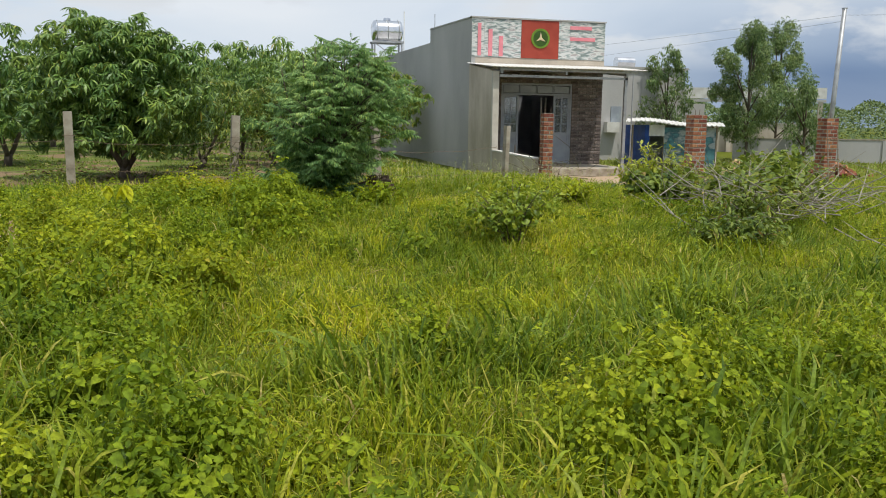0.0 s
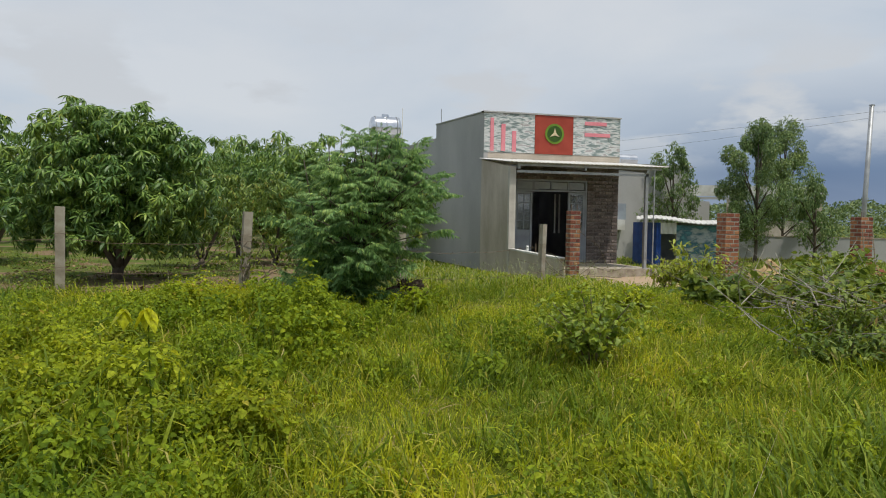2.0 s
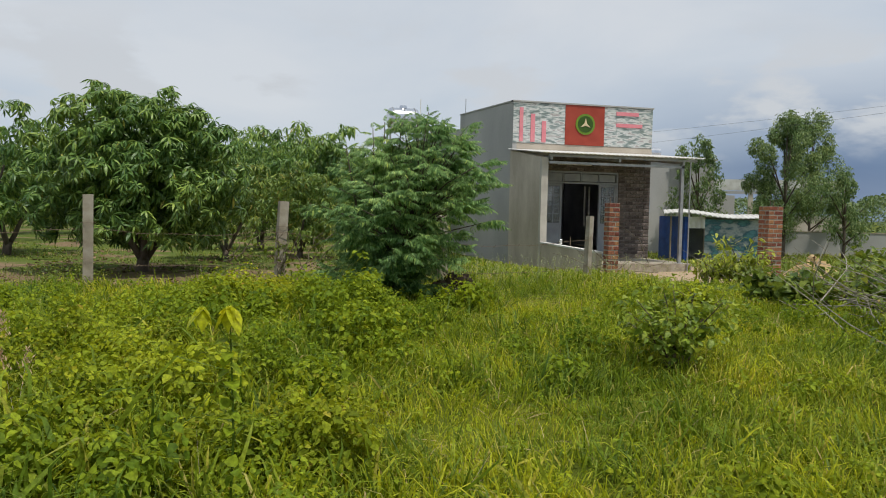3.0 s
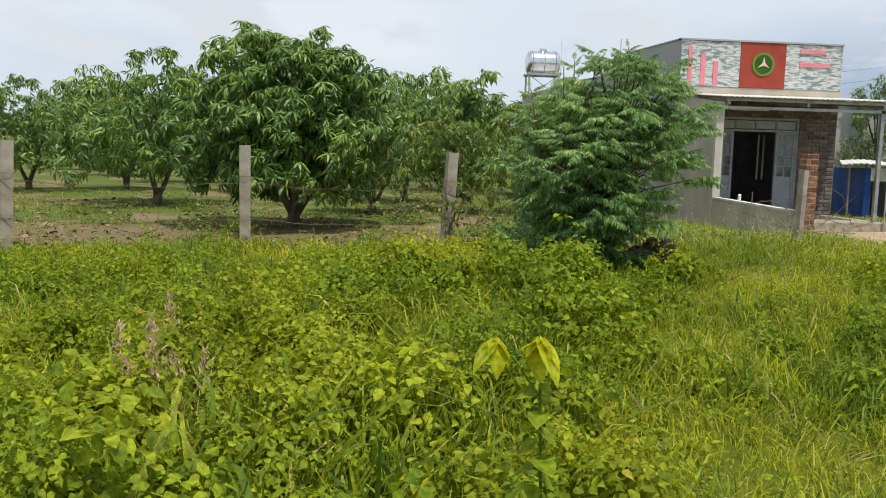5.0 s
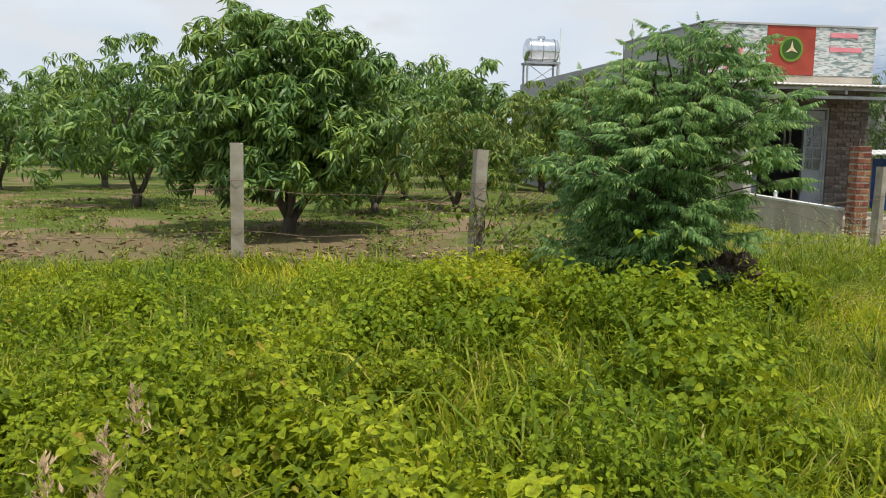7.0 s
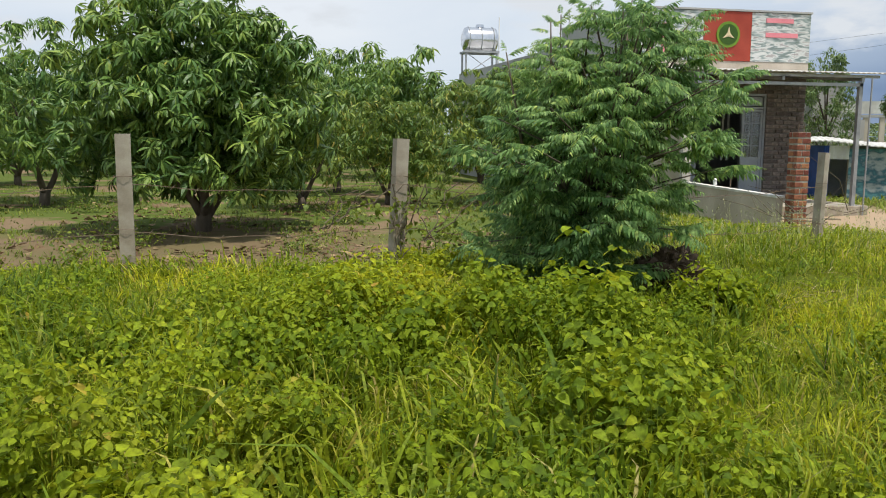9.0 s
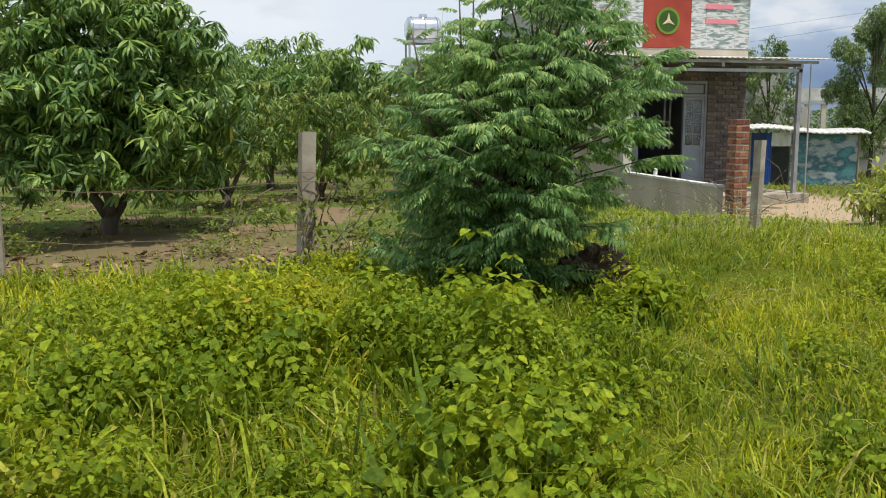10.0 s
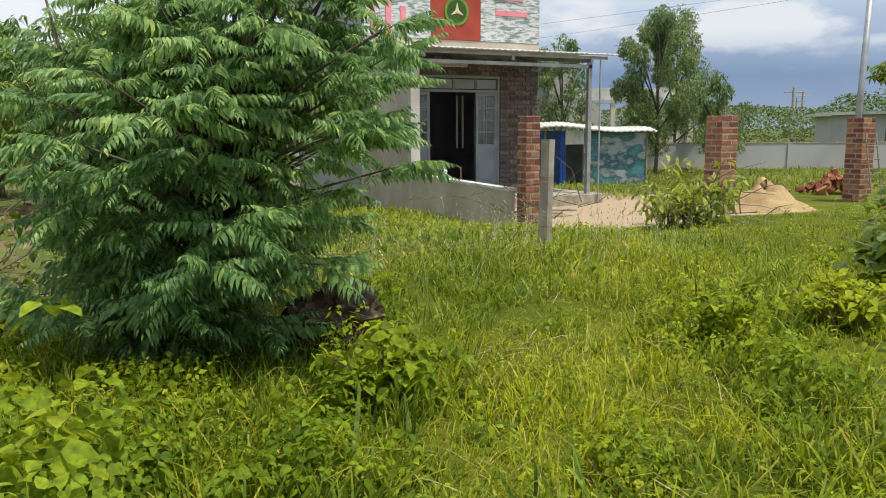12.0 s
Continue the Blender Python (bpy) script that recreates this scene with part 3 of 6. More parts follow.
def build_house():
    h = thing("house", (8.7, 26, 0.15), "small single-storey grey cement house with a tiled parapet", "house")
    side = part("side_wall", prism_x(bmesh.new(), HX0, HX0 + 0.12, [(HY, -0.1), (42, -0.1), (42, 4.5), (28.3, 4.22), (28.3, 4.66), (HY, 4.47)]), M_CEMENT, h, "grey cement-rendered side wall")
    part("coping", prism_x(bmesh.new(), HX0 - 0.02, HX0 + 0.15, [(HY - 0.02, 4.473), (28.32, 4.663), (28.32, 4.70), (HY - 0.02, 4.51)]), M_CEMENT, h)
    part("side_wall", prism_x(bmesh.new(), HX1 - 0.12, HX1, [(HY + 0.12, -0.1), (42, -0.1), (42, 4.5), (28.3, 4.22), (28.3, 4.66), (HY + 0.12, 4.47)]), M_CEMENT, h)
    part("back_wall", boxes((HX0 + 0.12, 41.85, -0.1, HX1 - 0.12, 42, 4.4)), M_CEMENT, h)
    # front wall with the door opening and the parapet above
    front = part("front_wall", boxes((HX0 + 0.122, HY + 0.03, -0.1, D0, HY + 0.15, 3.2), (D1, HY + 0.03, -0.1, HX1 - 0.002, HY + 0.15, 3.2),
                                     (D0, HY + 0.03, DTOP + 0.34, D1, HY + 0.15, 3.2)), M_MORTAR_D, h, "unrendered dusty brick front wall")
    part("lintel", boxes((HX0 + 0.122, HY, 3.2, HX1, HY + 0.2, 3.38)), M_PLASTER, h)
    part("parapet", boxes((HX0 + 0.122, HY + 0.02, 3.382, HX1, HY + 0.14, 4.47)), M_CEMENT, h)
    part("coping", boxes((HX0 - 0.02, HY - 0.04, 4.475, HX1 + 0.02, HY + 0.16, 4.515)), M_CEMENT, h)
    part("roof", boxes((HX0 + 0.122, HY + 0.16, 3.25, HX1 - 0.122, 28.4, 3.4), (HX0 + 0.122, 28.4, 3.9, HX1 - 0.122, 41.8, 4.0)), M_CEMENT, h)
    part("floor_slab", boxes((HX0 + 0.122, HY + 0.02, 0.0, HX1 - 0.122, 29.0, FLOOR)), M_CONC, h)
    part("inner_wall", boxes((HX0 + 0.125, 28.9, FLOOR, HX1 - 0.125, 29.0, 3.25)), M_DARK, h, "dark unlit back wall of the room")
    for x0, x1 in ((HX0 + 0.125, HX0 + 0.14), (HX1 - 0.14, HX1 - 0.125)):
        part("inner_lining", boxes((x0, HY + 0.16, FLOOR, x1, 28.9, 3.25)), M_DARK, h)
    # tile courses on the parapet, in panels with fine joints
    xs = [(HX0 + 0.004, 8.10), (9.27, HX1 - 0.004)]
    for a, b in xs:
        cols = 4
        for i in range(cols):
            for j in range(4):
                u0, u1 = a + (b - a) * i / cols, a + (b - a) * (i + 1) / cols
                v0, v1 = 3.386 + 1.08 * j / 4, 3.386 + 1.08 * (j + 1) / 4
                part("tile", boxes((u0 + 0.002, HY - 0.012, v0 + 0.002, u1 - 0.002, HY + 0.018, v1 - 0.002)), M_TILE, h)
    part("red_panel", boxes((8.105, HY - 0.018, 3.386, 9.265, HY + 0.018, 4.468)), M_RED, h, "glossy red centre panel")
    bm = bmesh.new()
    disc(bm, (8.69, HY - 0.02, 3.96), 0.285, 0.02)
    badge = part("emblem", bm, M_GREEN, h, "round green emblem")
    bm = bmesh.new()
    disc(bm, (8.69, HY - 0.042, 3.96), 0.225, 0.006)
    part("emblem_field", bm, material("dark green enamel", (0.045, 0.10, 0.015), 0.45), badge)
    bm = bmesh.new()
    for k in range(3):
        a = math.pi / 2 + k * math.tau / 3
        tip = (8.69 + 0.17 * math.cos(a), HY - 0.058, 3.96 + 0.17 * math.sin(a))
        l, r = [(8.69 + 0.045 * math.cos(a + s), HY - 0.058, 3.96 + 0.045 * math.sin(a + s)) for s in (1.05, -1.05)]
        c = (8.69, HY - 0.07, 3.96)
        vs = [bm.verts.new(q) for q in (tip, l, c, r)]
        bm.faces.new((vs[0], vs[1], vs[2]))
        bm.faces.new((vs[0], vs[2], vs[3]))
        vb = [bm.verts.new((q[0], HY - 0.049, q[2])) for q in (tip, l, r)]
        bm.faces.new(vb)
        bm.faces.new((vs[0], vb[0], vb[1], vs[1]))
        bm.faces.new((vs[0], vs[3], vb[2], vb[0]))
    part("emblem_star", bm, M_CREAM, badge, "cream three-pointed shape")
    for x0, x1, z0, z1 in ((6.78, 6.88, 3.42, 4.33), (7.10, 7.22, 3.42, 4.17), (7.42, 7.54, 3.42, 3.99), (9.62, 10.30, 4.25, 4.35), (9.62, 10.42, 3.93, 4.03)):
        part("pink_strip", boxes((x0, HY - 0.03, z0, x1, HY - 0.014, z1)), M_PINK, h)
    # antenna on the roof edge
    bm = bmesh.new()
    tube(bm, [(6.66, 27.9, 4.5), (6.66, 27.9, 5.15)], 0.012)
    part("antenna", bm, M_STEEL, h)
    # doors: four narrow leaves, the middle two folded inwards
    fr = part("door_frame", boxes((D0, HY + 0.04, FLOOR, D0 + 0.05, HY + 0.12, DTOP + 0.34), (D1 - 0.05, HY + 0.04, FLOOR, D1, HY + 0.12, DTOP + 0.34),
                                  (D0 + 0.05, HY + 0.04, DTOP, D1 - 0.05, HY + 0.12, DTOP + 0.05), (D0 + 0.05, HY + 0.04, DTOP + 0.29, D1 - 0.05, HY + 0.12, DTOP + 0.34)), M_DOOR, h)
    for i in range(4):
        a = D0 + 0.05 + (D1 - D0 - 0.1) * i / 4
        b = D0 + 0.05 + (D1 - D0 - 0.1) * (i + 1) / 4
        part("transom_panel", boxes((a + 0.03, HY + 0.065, DTOP + 0.07, b - 0.03, HY + 0.085, DTOP + 0.27)), M_DOOR, fr)
        part("mullion", boxes((b - 0.012, HY + 0.05, DTOP + 0.052, b + 0.012, HY + 0.11, DTOP + 0.288)), M_DOOR, fr) if i < 3 else None

    def leaf(m, width=0.52):
        z0, z1 = FLOOR + 0.02, DTOP - 0.01
        zm = z0 + 0.86
        bars = [(0, 0, z0, 0.06, 0.04, z1), (width - 0.06, 0, z0, width, 0.04, z1), (0.06, 0, z1 - 0.06, width - 0.06, 0.04, z1),
                (0.06, 0, zm, width - 0.06, 0.04, zm + 0.06), (0.06, 0, z0, width - 0.06, 0.04, z0 + 0.06)]
        zs = np.linspace(zm + 0.06, z1 - 0.06, 5)
        bars += [(0.06, 0.008, z - 0.012, width - 0.06, 0.032, z + 0.012) for z in zs[1:-1]]
        bars += [(width / 2 - 0.012, 0.008, zm + 0.06, width / 2 + 0.012, 0.032, z1 - 0.06)]
        bm = boxes(*bars)
        bm.transform(m)
        d = part("door_leaf", bm, M_DOOR, h, "grey steel door leaf with small panes")
        bm = boxes((0.06, 0.012, z0 + 0.06, width - 0.06, 0.028, zm))
        bm.transform(m)
        part("door_panel", bm, M_DOOR, d)
        for u0, u1 in ((0.06, width / 2 - 0.012), (width / 2 + 0.012, width - 0.06)):
            for a, b in zip(zs, zs[1:]):
                bm = boxes((u0, 0.018, a + 0.012, u1, 0.022, b - 0.012))
                bm.transform(m)
                part("pane", bm, M_GLASS, d)

    leaf(Matrix.Translation((D0 + 0.05, HY + 0.06, 0)), 0.5)
    leaf(Matrix.Translation((D1 - 0.05 - 0.52, HY + 0.06, 0)))
    leaf(Matrix.Translation((D1 - 0.53, HY + 0.13, 0)) @ pose(0, 0, 0, 0, 0, 38), 0.5)
    for x0 in (8.95, 9.09):
        bm = bmesh.new()
        cols = [[bm.verts.new((x0 + 0.055 * i / 8, HY + 0.5 + 0.018 * math.sin(i * 1.9) + t, z)) for z in (1.15, 2.28)] for i in range(9) for t in (0,)]
        for c0, c1 in zip(cols, cols[1:]):
            bm.faces.new((c0[0], c1[0], c1[1], c0[1]))
        bmesh.ops.solidify(bm, geom=list(bm.faces), thickness=0.006)
        part("curtain", bm, M_TUBE, h, "narrow white curtain strip")
    bm = bmesh.new()
    tube(bm, [(9.60, HY + 0.02, 1.2), (9.60, HY - 0.02, 1.24), (9.60, HY - 0.02, 1.36), (9.60, HY + 0.02, 1.4)], 0.01)
    part("handle", bm, M_STEEL, h)
    return h, front


house, front_wall = build_house()


# the tank behind the house on its steel stand
def build_tank():
    h = thing("water_tank", (7.6, 42.4, 4.5), "polished steel water tank lying on a steel stand", "water tank")
    bm = bmesh.new()
    ring = [(0.0, 0.0), (0.35, 0.02), (0.52, 0.10), (0.55, 0.2), (0.55, 1.4), (0.52, 1.5), (0.35, 1.58), (0.0, 1.6)]
    sides = 28
    prev = None
    for r, s in ring:
        cur = [bm.verts.new((6.8 + s, 42.4 + r * math.cos(k * math.tau / sides), 6.05 + r * math.sin(k * math.tau / sides))) for k in range(sides)]
        if prev:
            for k in range(sides):
                bm.faces.new((prev[k], prev[(k + 1) % sides], cur[(k + 1) % sides], cur[k]))
        prev = cur
    bmesh.ops.remove_doubles(bm, verts=bm.verts, dist=1e-4)
    part("tank_body", bm, M_STAIN, h, "", True)
    for x in (7.05, 7.6, 8.15):
        bm = bmesh.new()
        tube(bm, [(x, 42.4 + 0.562 * math.cos(a), 6.05 + 0.562 * math.sin(a)) for a in np.linspace(0, math.tau, 25)], 0.02)
        part("band", bm, M_STEEL, h)
    bm = bmesh.new()
    tube(bm, [(7.6, 42.4, 6.58), (7.6, 42.4, 6.72)], [0.2, 0.17], 14)
    part("lid", bm, M_STAIN, h)
    for x in (6.9, 8.3):
        for y in (42.0, 42.8):
            part("leg", boxes((x - 0.04, y - 0.04, 3.95, x + 0.04, y + 0.04, 5.5)), M_STEEL, h)
    part("cradle", boxes((6.8, 41.9, 5.45, 8.4, 41.98, 5.55), (6.8, 42.82, 5.45, 8.4, 42.9, 5.55), (6.86, 41.98, 5.45, 6.94, 42.82, 5.55), (8.26, 41.98, 5.45, 8.34, 42.82, 5.55)), M_STEEL, h)
    for a, b in (((6.9, 42.0, 4.5), (8.3, 42.0, 5.45)), ((8.3, 42.0, 4.5), (6.9, 42.0, 5.45))):
        bm = bmesh.new()
        tube(bm, [a, b], 0.02)
        part("brace", bm, M_STEEL, h)
    bm = bmesh.new()
    tube(bm, [(8.5, 42.4, 4.0), (8.5, 42.4, 7.1)], 0.025)
    part("vent_pipe", bm, M_PVC, h)
    part("base_deck", boxes((6.73, 41.6, 3.85, 8.9, 43.2, 3.95)), M_CEMENT, h)
    part("base_wall", boxes((6.6, 42.01, -0.1, 8.9, 43.2, 3.84)), M_CEMENT, h)


build_tank()


# ---- the porch: boundary wall, slab, canopy ----
bw = thing("boundary_wall", (6.6, 20.5, 0.2), "sandy plastered boundary wall stepping down to a low white-capped part", "wall", kind="structure")
part("high_wall", prism_x(bmesh.new(), 6.545, 6.675, [(20.86, -0.1), (23.09, -0.1), (23.09, 3.17), (20.86, 2.86)]), M_PLASTER, bw)
part("pilaster", boxes((6.53, 20.74, -0.1, 6.70, 20.858, 2.85)), M_PILASTER, bw, "pale edge strip")
part("low_wall", prism_x(bmesh.new(), 6.55, 6.67, [(17.62, -0.2), (20.738, -0.2), (20.738, 0.76), (17.62, 0.69)]), M_PLASTER, bw)
part("cap", prism_x(bmesh.new(), 6.535, 6.685, [(17.60, 0.692), (20.736, 0.762), (20.736, 0.80), (17.60, 0.73)]), M_CAP, bw, "white cap")
bm = bmesh.new()
tube(bm, [(6.6, 19.62, 0.79), (6.6, 19.62, 0.86), (6.6, 19.6, 0.9)], [0.035, 0.035, 0.03], 10)
tagged(finish("pipe_stub", bm, M_PVC), "white plastic pipe stub on the wall cap", "pipe")
bm = bmesh.new()
tube(bm, [(6.61, 19.1, 0.77), (6.61, 19.1, 0.98)], 0.01)
tagged(finish("rebar_stub", bm, M_RUST), "thin steel rod rising from the wall cap", "rod")

tagged(finish("porch_slab", boxes((6.68, 20.62, -0.15, 10.62, 23.11, FLOOR)), M_CONC, bevel=0.015), "raised concrete porch slab", "floor", kind="structure")


def build_canopy():
    h = thing("canopy", (8.6, 21.9, 2.9), "white corrugated sheet canopy on a steel frame", "canopy")
    bm = bmesh.new()
    n = 300
    xs = np.linspace(6.47, 10.86, n)
    rows = []
    for y, z in ((23.08, 3.19), (20.55, 2.945)):
        rows.append([[bm.verts.new((x, y, z + 0.009 * math.sin(x * math.tau / 0.12) + s)) for x in xs] for s in (0, 0.016)])
    for i in range(n - 1):
        for s in (0, 1):
            bm.faces.new((rows[0][s][i], rows[0][s][i + 1], rows[1][s][i + 1], rows[1][s][i]))
        bm.faces.new((rows[1][0][i], rows[1][0][i + 1], rows[1][1][i + 1], rows[1][1][i]))
    part("roof_sheet", bm, M_SHEET, h, "white corrugated roofing sheet", True)
    for y, z in ((20.72, 2.87), (21.7, 2.965), (22.8, 3.075)):
        part("purlin", boxes((6.68 if y > 20.8 else 6.71, y - 0.03, z, 10.72, y + 0.03, z + 0.055)), M_STEEL, h)
    for x in (6.75, 8.55, 10.32):
        part("rafter", prism_x(bmesh.new(), x - 0.03, x + 0.03, [(20.66, 2.79), (23.08, 3.04), (23.08, 3.10), (20.66, 2.865)]), M_STEEL, h)
    part("front_beam", boxes((6.71, 20.70, 2.70, 10.36, 20.76, 2.76)), M_STEEL, h)
    post = part("post", boxes((10.28, 20.70, FLOOR, 10.36, 20.78, 2.79)), M_STEEL, h)
    part("base_plate", boxes((10.24, 20.66, FLOOR, 10.40, 20.82, FLOOR + 0.012)), M_STEEL, post)
    bm = bmesh.new()
    tube(bm, [(10.46, 20.58, 0.05), (10.46, 20.58, 2.86)], 0.018)
    part("drain_pipe", bm, M_STEEL, h)


build_canopy()
lamp = thing("tube_lamp", (8.4, 23.05, 2.87), "unlit white fluorescent tube under the canopy", "lamp")
part("batten", boxes((7.85, 23.06, 2.86, 8.95, 23.12, 2.91)), M_TUBE, lamp)
bm = bmesh.new()
tube(bm, [(7.9, 23.04, 2.85), (8.9, 23.04, 2.85)], 0.016, 8)
part("tube", bm, M_TUBE, lamp)


# ---- fence: concrete posts and wires ----
def build_post():
    h = tagged(new("fence_post"), "weathered grey concrete fence post", "post", "posts along the fence")
    bm = bmesh.new()
    prev = None
    for k in range(9):
        z = -0.3 + 1.85 * k / 8
        w = 0.062 + rng.normal(0, 0.0015)
        ring = [bm.verts.new((x * w + rng.normal(0, 0.0015), y * w + rng.normal(0, 0.0015), z)) for x, y in ((-1, -1), (1, -1), (1, 1), (-1, 1))]
        if prev:
            for i in range(4):
                bm.faces.new((prev[i], prev[(i + 1) % 4], ring[(i + 1) % 4], ring[i]))
        else:
            bm.faces.new(ring[::-1])
        prev = ring
    bm.faces.new(prev)
    part("shaft", bm, M_CONC, h)
    for z in (0.75, 1.2):
        bm = bmesh.new()
        tube(bm, [(0.067 * math.cos(a) * 1.3, 0.067 * math.sin(a) * 1.3, z + 0.003 * math.sin(3 * a)) for a in np.linspace(0, math.tau, 13)], 0.0025, 4)
        part("wire_tie", bm, M_RUST, h)
    return h


POSTS = [(-2.45, 13.26, 0.04, 1.5, 0), (-0.10, 13.60, 0.02, -1, 3), (2.35, 13.95, -0.13, 1, -3), (4.61, 13.89, -0.03, 0, 2), (-4.95, 12.93, 0.03, 0, 2), (-7.1, 12.6, 0.0, 1, -2)]
first = build_post()
for i, (x, y, dz, rx, ry) in enumerate(POSTS):
    m = pose(x, y, dz, rx, ry, 8 + 5 * i) @ Matrix.Diagonal((0.72, 0.72, 0.96, 1) if i == 3 else (1, 1, 1, 1))
    if i == 0:
        first.matrix_basis = m
    else:
        copy_thing(first, m)
for (x0, y0, d0, *_), (x1, y1, d1, *_) in ((POSTS[5], POSTS[4]), (POSTS[4], POSTS[0]), (POSTS[0], POSTS[1]), (POSTS[1], POSTS[2]), (POSTS[2], POSTS[3])):
    for z in (0.72, 1.13):
        bm = bmesh.new()
        pts = [(x0 + (x1 - x0) * f, y0 + (y1 - y0) * f - 0.07, z + d0 + (d1 - d0) * f - 0.06 * math.sin(math.pi * f) + 0.01 * math.sin(f * 17)) for f in np.linspace(0, 1, 13)]
        tube(bm, pts, 0.004, 4)
        for p in pts[1:-1]:
            tube(bm, [(p[0] - 0.02, p[1], p[2] - 0.02), (p[0] + 0.02, p[1], p[2] + 0.02)], 0.003, 3)
        tagged(finish("fence_wire", bm, M_RUST), "thin rusty barbed wire between fence posts", "wire", "wires of the fence")


# ---- yard things ----
def build_shed():
    h = thing("shed", (15.6, 28, 0.0), "low shelter of blue and printed tarpaulin under a white sheet roof", "shed")
    a, b = Vector((14.33, 28.04)), Vector((17.05, 26.6))
    u = (b - a).normalized()
    v = Vector((-u.y, u.x))
    g = -0.1

    def at(s, d, z):
        p = a + u * s + v * d
        return (p.x, p.y, z)

    def sheet(s0, s1, d0, d1, z0, z1, folds, name, mat, label, thick=0.02):
        bm = bmesh.new()
        cols = []
        for i in range(13):
            f = i / 12
            col = []
            for j in range(7):
                k = j / 6
                w = folds * (math.sin(f * 19 + k * 2) * 0.6 + math.sin(f * 7 - k * 3) * 0.6)
                z = z0 + (z1 - z0) * k
                p, q = at(s0 + (s1 - s0) * f, d0 + (d1 - d0) * f + w, z), at(s0 + (s1 - s0) * f, d0 + (d1 - d0) * f + w + thick, z)
                col.append((bm.verts.new(p), bm.verts.new(q)))
            cols.append(col)
        for c0, c1 in zip(cols, cols[1:]):
            for j in range(6):
                for s in (0, 1):
                    bm.faces.new((c0[j][s], c1[j][s], c1[j + 1][s], c0[j + 1][s]))
        part(name, bm, mat, h, label, True)

    sheet(-0.35, 0.45, 1.6, -0.02, g, 1.5, 0.03, "blue_tarpaulin", M_BLUE, "bright blue tarpaulin wall")
    sheet(0.45, 0.62, -0.02, 0.0, g, 1.5, 0.01, "blue_flap", M_BLUE, "")
    sheet(0.6, 1.15, -0.03, 0.0, 1.1, 1.5, 0.03, "white_flap", M_SHEET, "dirty white hanging flap")
    sheet(1.15, 3.0, 0, 0, g, 1.42, 0.03, "printed_tarpaulin", M_TEAL, "faded teal printed tarpaulin")
    sheet(-0.3, 3.0, 1.9, 1.9, g, 1.5, 0.02, "back_tarpaulin", M_DARK, "")
    for s, d in ((0.0, 0.0), (1.15, 0.05), (3.0, 0.0), (0, 1.85), (3.0, 1.85)):
        bm = bmesh.new()
        tube(bm, [at(s, d, g), at(s, d, 1.5)], 0.035)
        part("pole", bm, M_WOOD, h)
    bm = bmesh.new()
    n = 60
    rows = [[bm.verts.new((*at(-0.25 + 3.5 * i / n, d, 0)[:2], z + dz + 0.015 * math.sin(i * 2.2) - 0.17 * (i / n) ** 2 + 0.05 * math.sin(i * 0.13))) for i in range(n + 1)] for d, dz in ((-0.25, 0), (0.8, 0.12), (2.1, 0.1)) for z in (1.58,)]
    rows2 = [[bm.verts.new(w.co + Vector((0, 0, 0.03))) for w in r] for r in rows]
    for rr in (rows, rows2):
        for r0, r1 in zip(rr, rr[1:]):
            for i in range(n):
                bm.faces.new((r0[i], r0[i + 1], r1[i + 1], r1[i]))
    for i in range(n):
        bm.faces.new((rows[0][i], rows[0][i + 1], rows2[0][i + 1], rows2[0][i]))
    part("roof_sheet", bm, M_SHEET, h, "whitish wavy roof sheet")


build_shed()

# the plain concrete house behind, with a lower wing
h2 = thing("concrete_house", (17, 36, 0), "plain unpainted concrete house behind the yard", "house")
part("main_wall", boxes((11.2, 33.9, -0.3, 19.8, 42, 3.95)), M_CEMENT, h2)
part("roof_slab", boxes((11.1, 33.8, 3.952, 19.9, 42.1, 4.05)), M_CEMENT, h2)
wing = part("side_wing", boxes((19.81, 34.4, -0.3, 21.2, 41, 2.5)), M_CEMENT, h2)
part("window", boxes((16.2, 33.86, 1.6, 16.7, 33.9, 2.3)), M_DOOR, h2, "small grey window")
part("rust_patch", boxes((13.4, 33.87, 1.0, 15.2, 33.9, 1.6)), M_RED, h2, "red painted band")
part("cooler", boxes((15.9, 33.55, 1.15, 16.5, 33.898, 1.6)), M_SHEET, h2, "wall-mounted cooler unit")
rt = thing("roof_tank", (17.9, 36.5, 4.05), "small grey tank on the concrete roof", "water tank")
bm = bmesh.new()
tube(bm, [(17.6, 36.5, 4.42), (18.5, 36.5, 4.42)], 0.27, 16)
part("tank_body", bm, M_STAIN, rt)
part("cradle", boxes((17.65, 36.3, 4.05, 17.75, 36.7, 4.2), (18.35, 36.3, 4.05, 18.45, 36.7, 4.2)), M_STEEL, rt)

# open-sided pale hall farther off
hall = thing("open_hall", (30.5, 44, 0), "pale open-sided hall with a long white fascia", "building")
a, b = Vector((24.5, 47.0)), Vector((34.0, 42.1))
u = (b - a).normalized()
v = Vector((-u.y, u.x))


def slab_along(p0, length, depth, z0, z1):
    bm = bmesh.new()
    cs = [p0, p0 + u * length, p0 + u * length + v * depth, p0 + v * depth]
    lo, hi = [bm.verts.new((c.x, c.y, z0)) for c in cs], [bm.verts.new((c.x, c.y, z1)) for c in cs]
    bm.faces.new(lo[::-1])
    bm.faces.new(hi)
    for i in range(4):
        bm.faces.new((lo[i], lo[(i + 1) % 4], hi[(i + 1) % 4], hi[i]))
    return bm


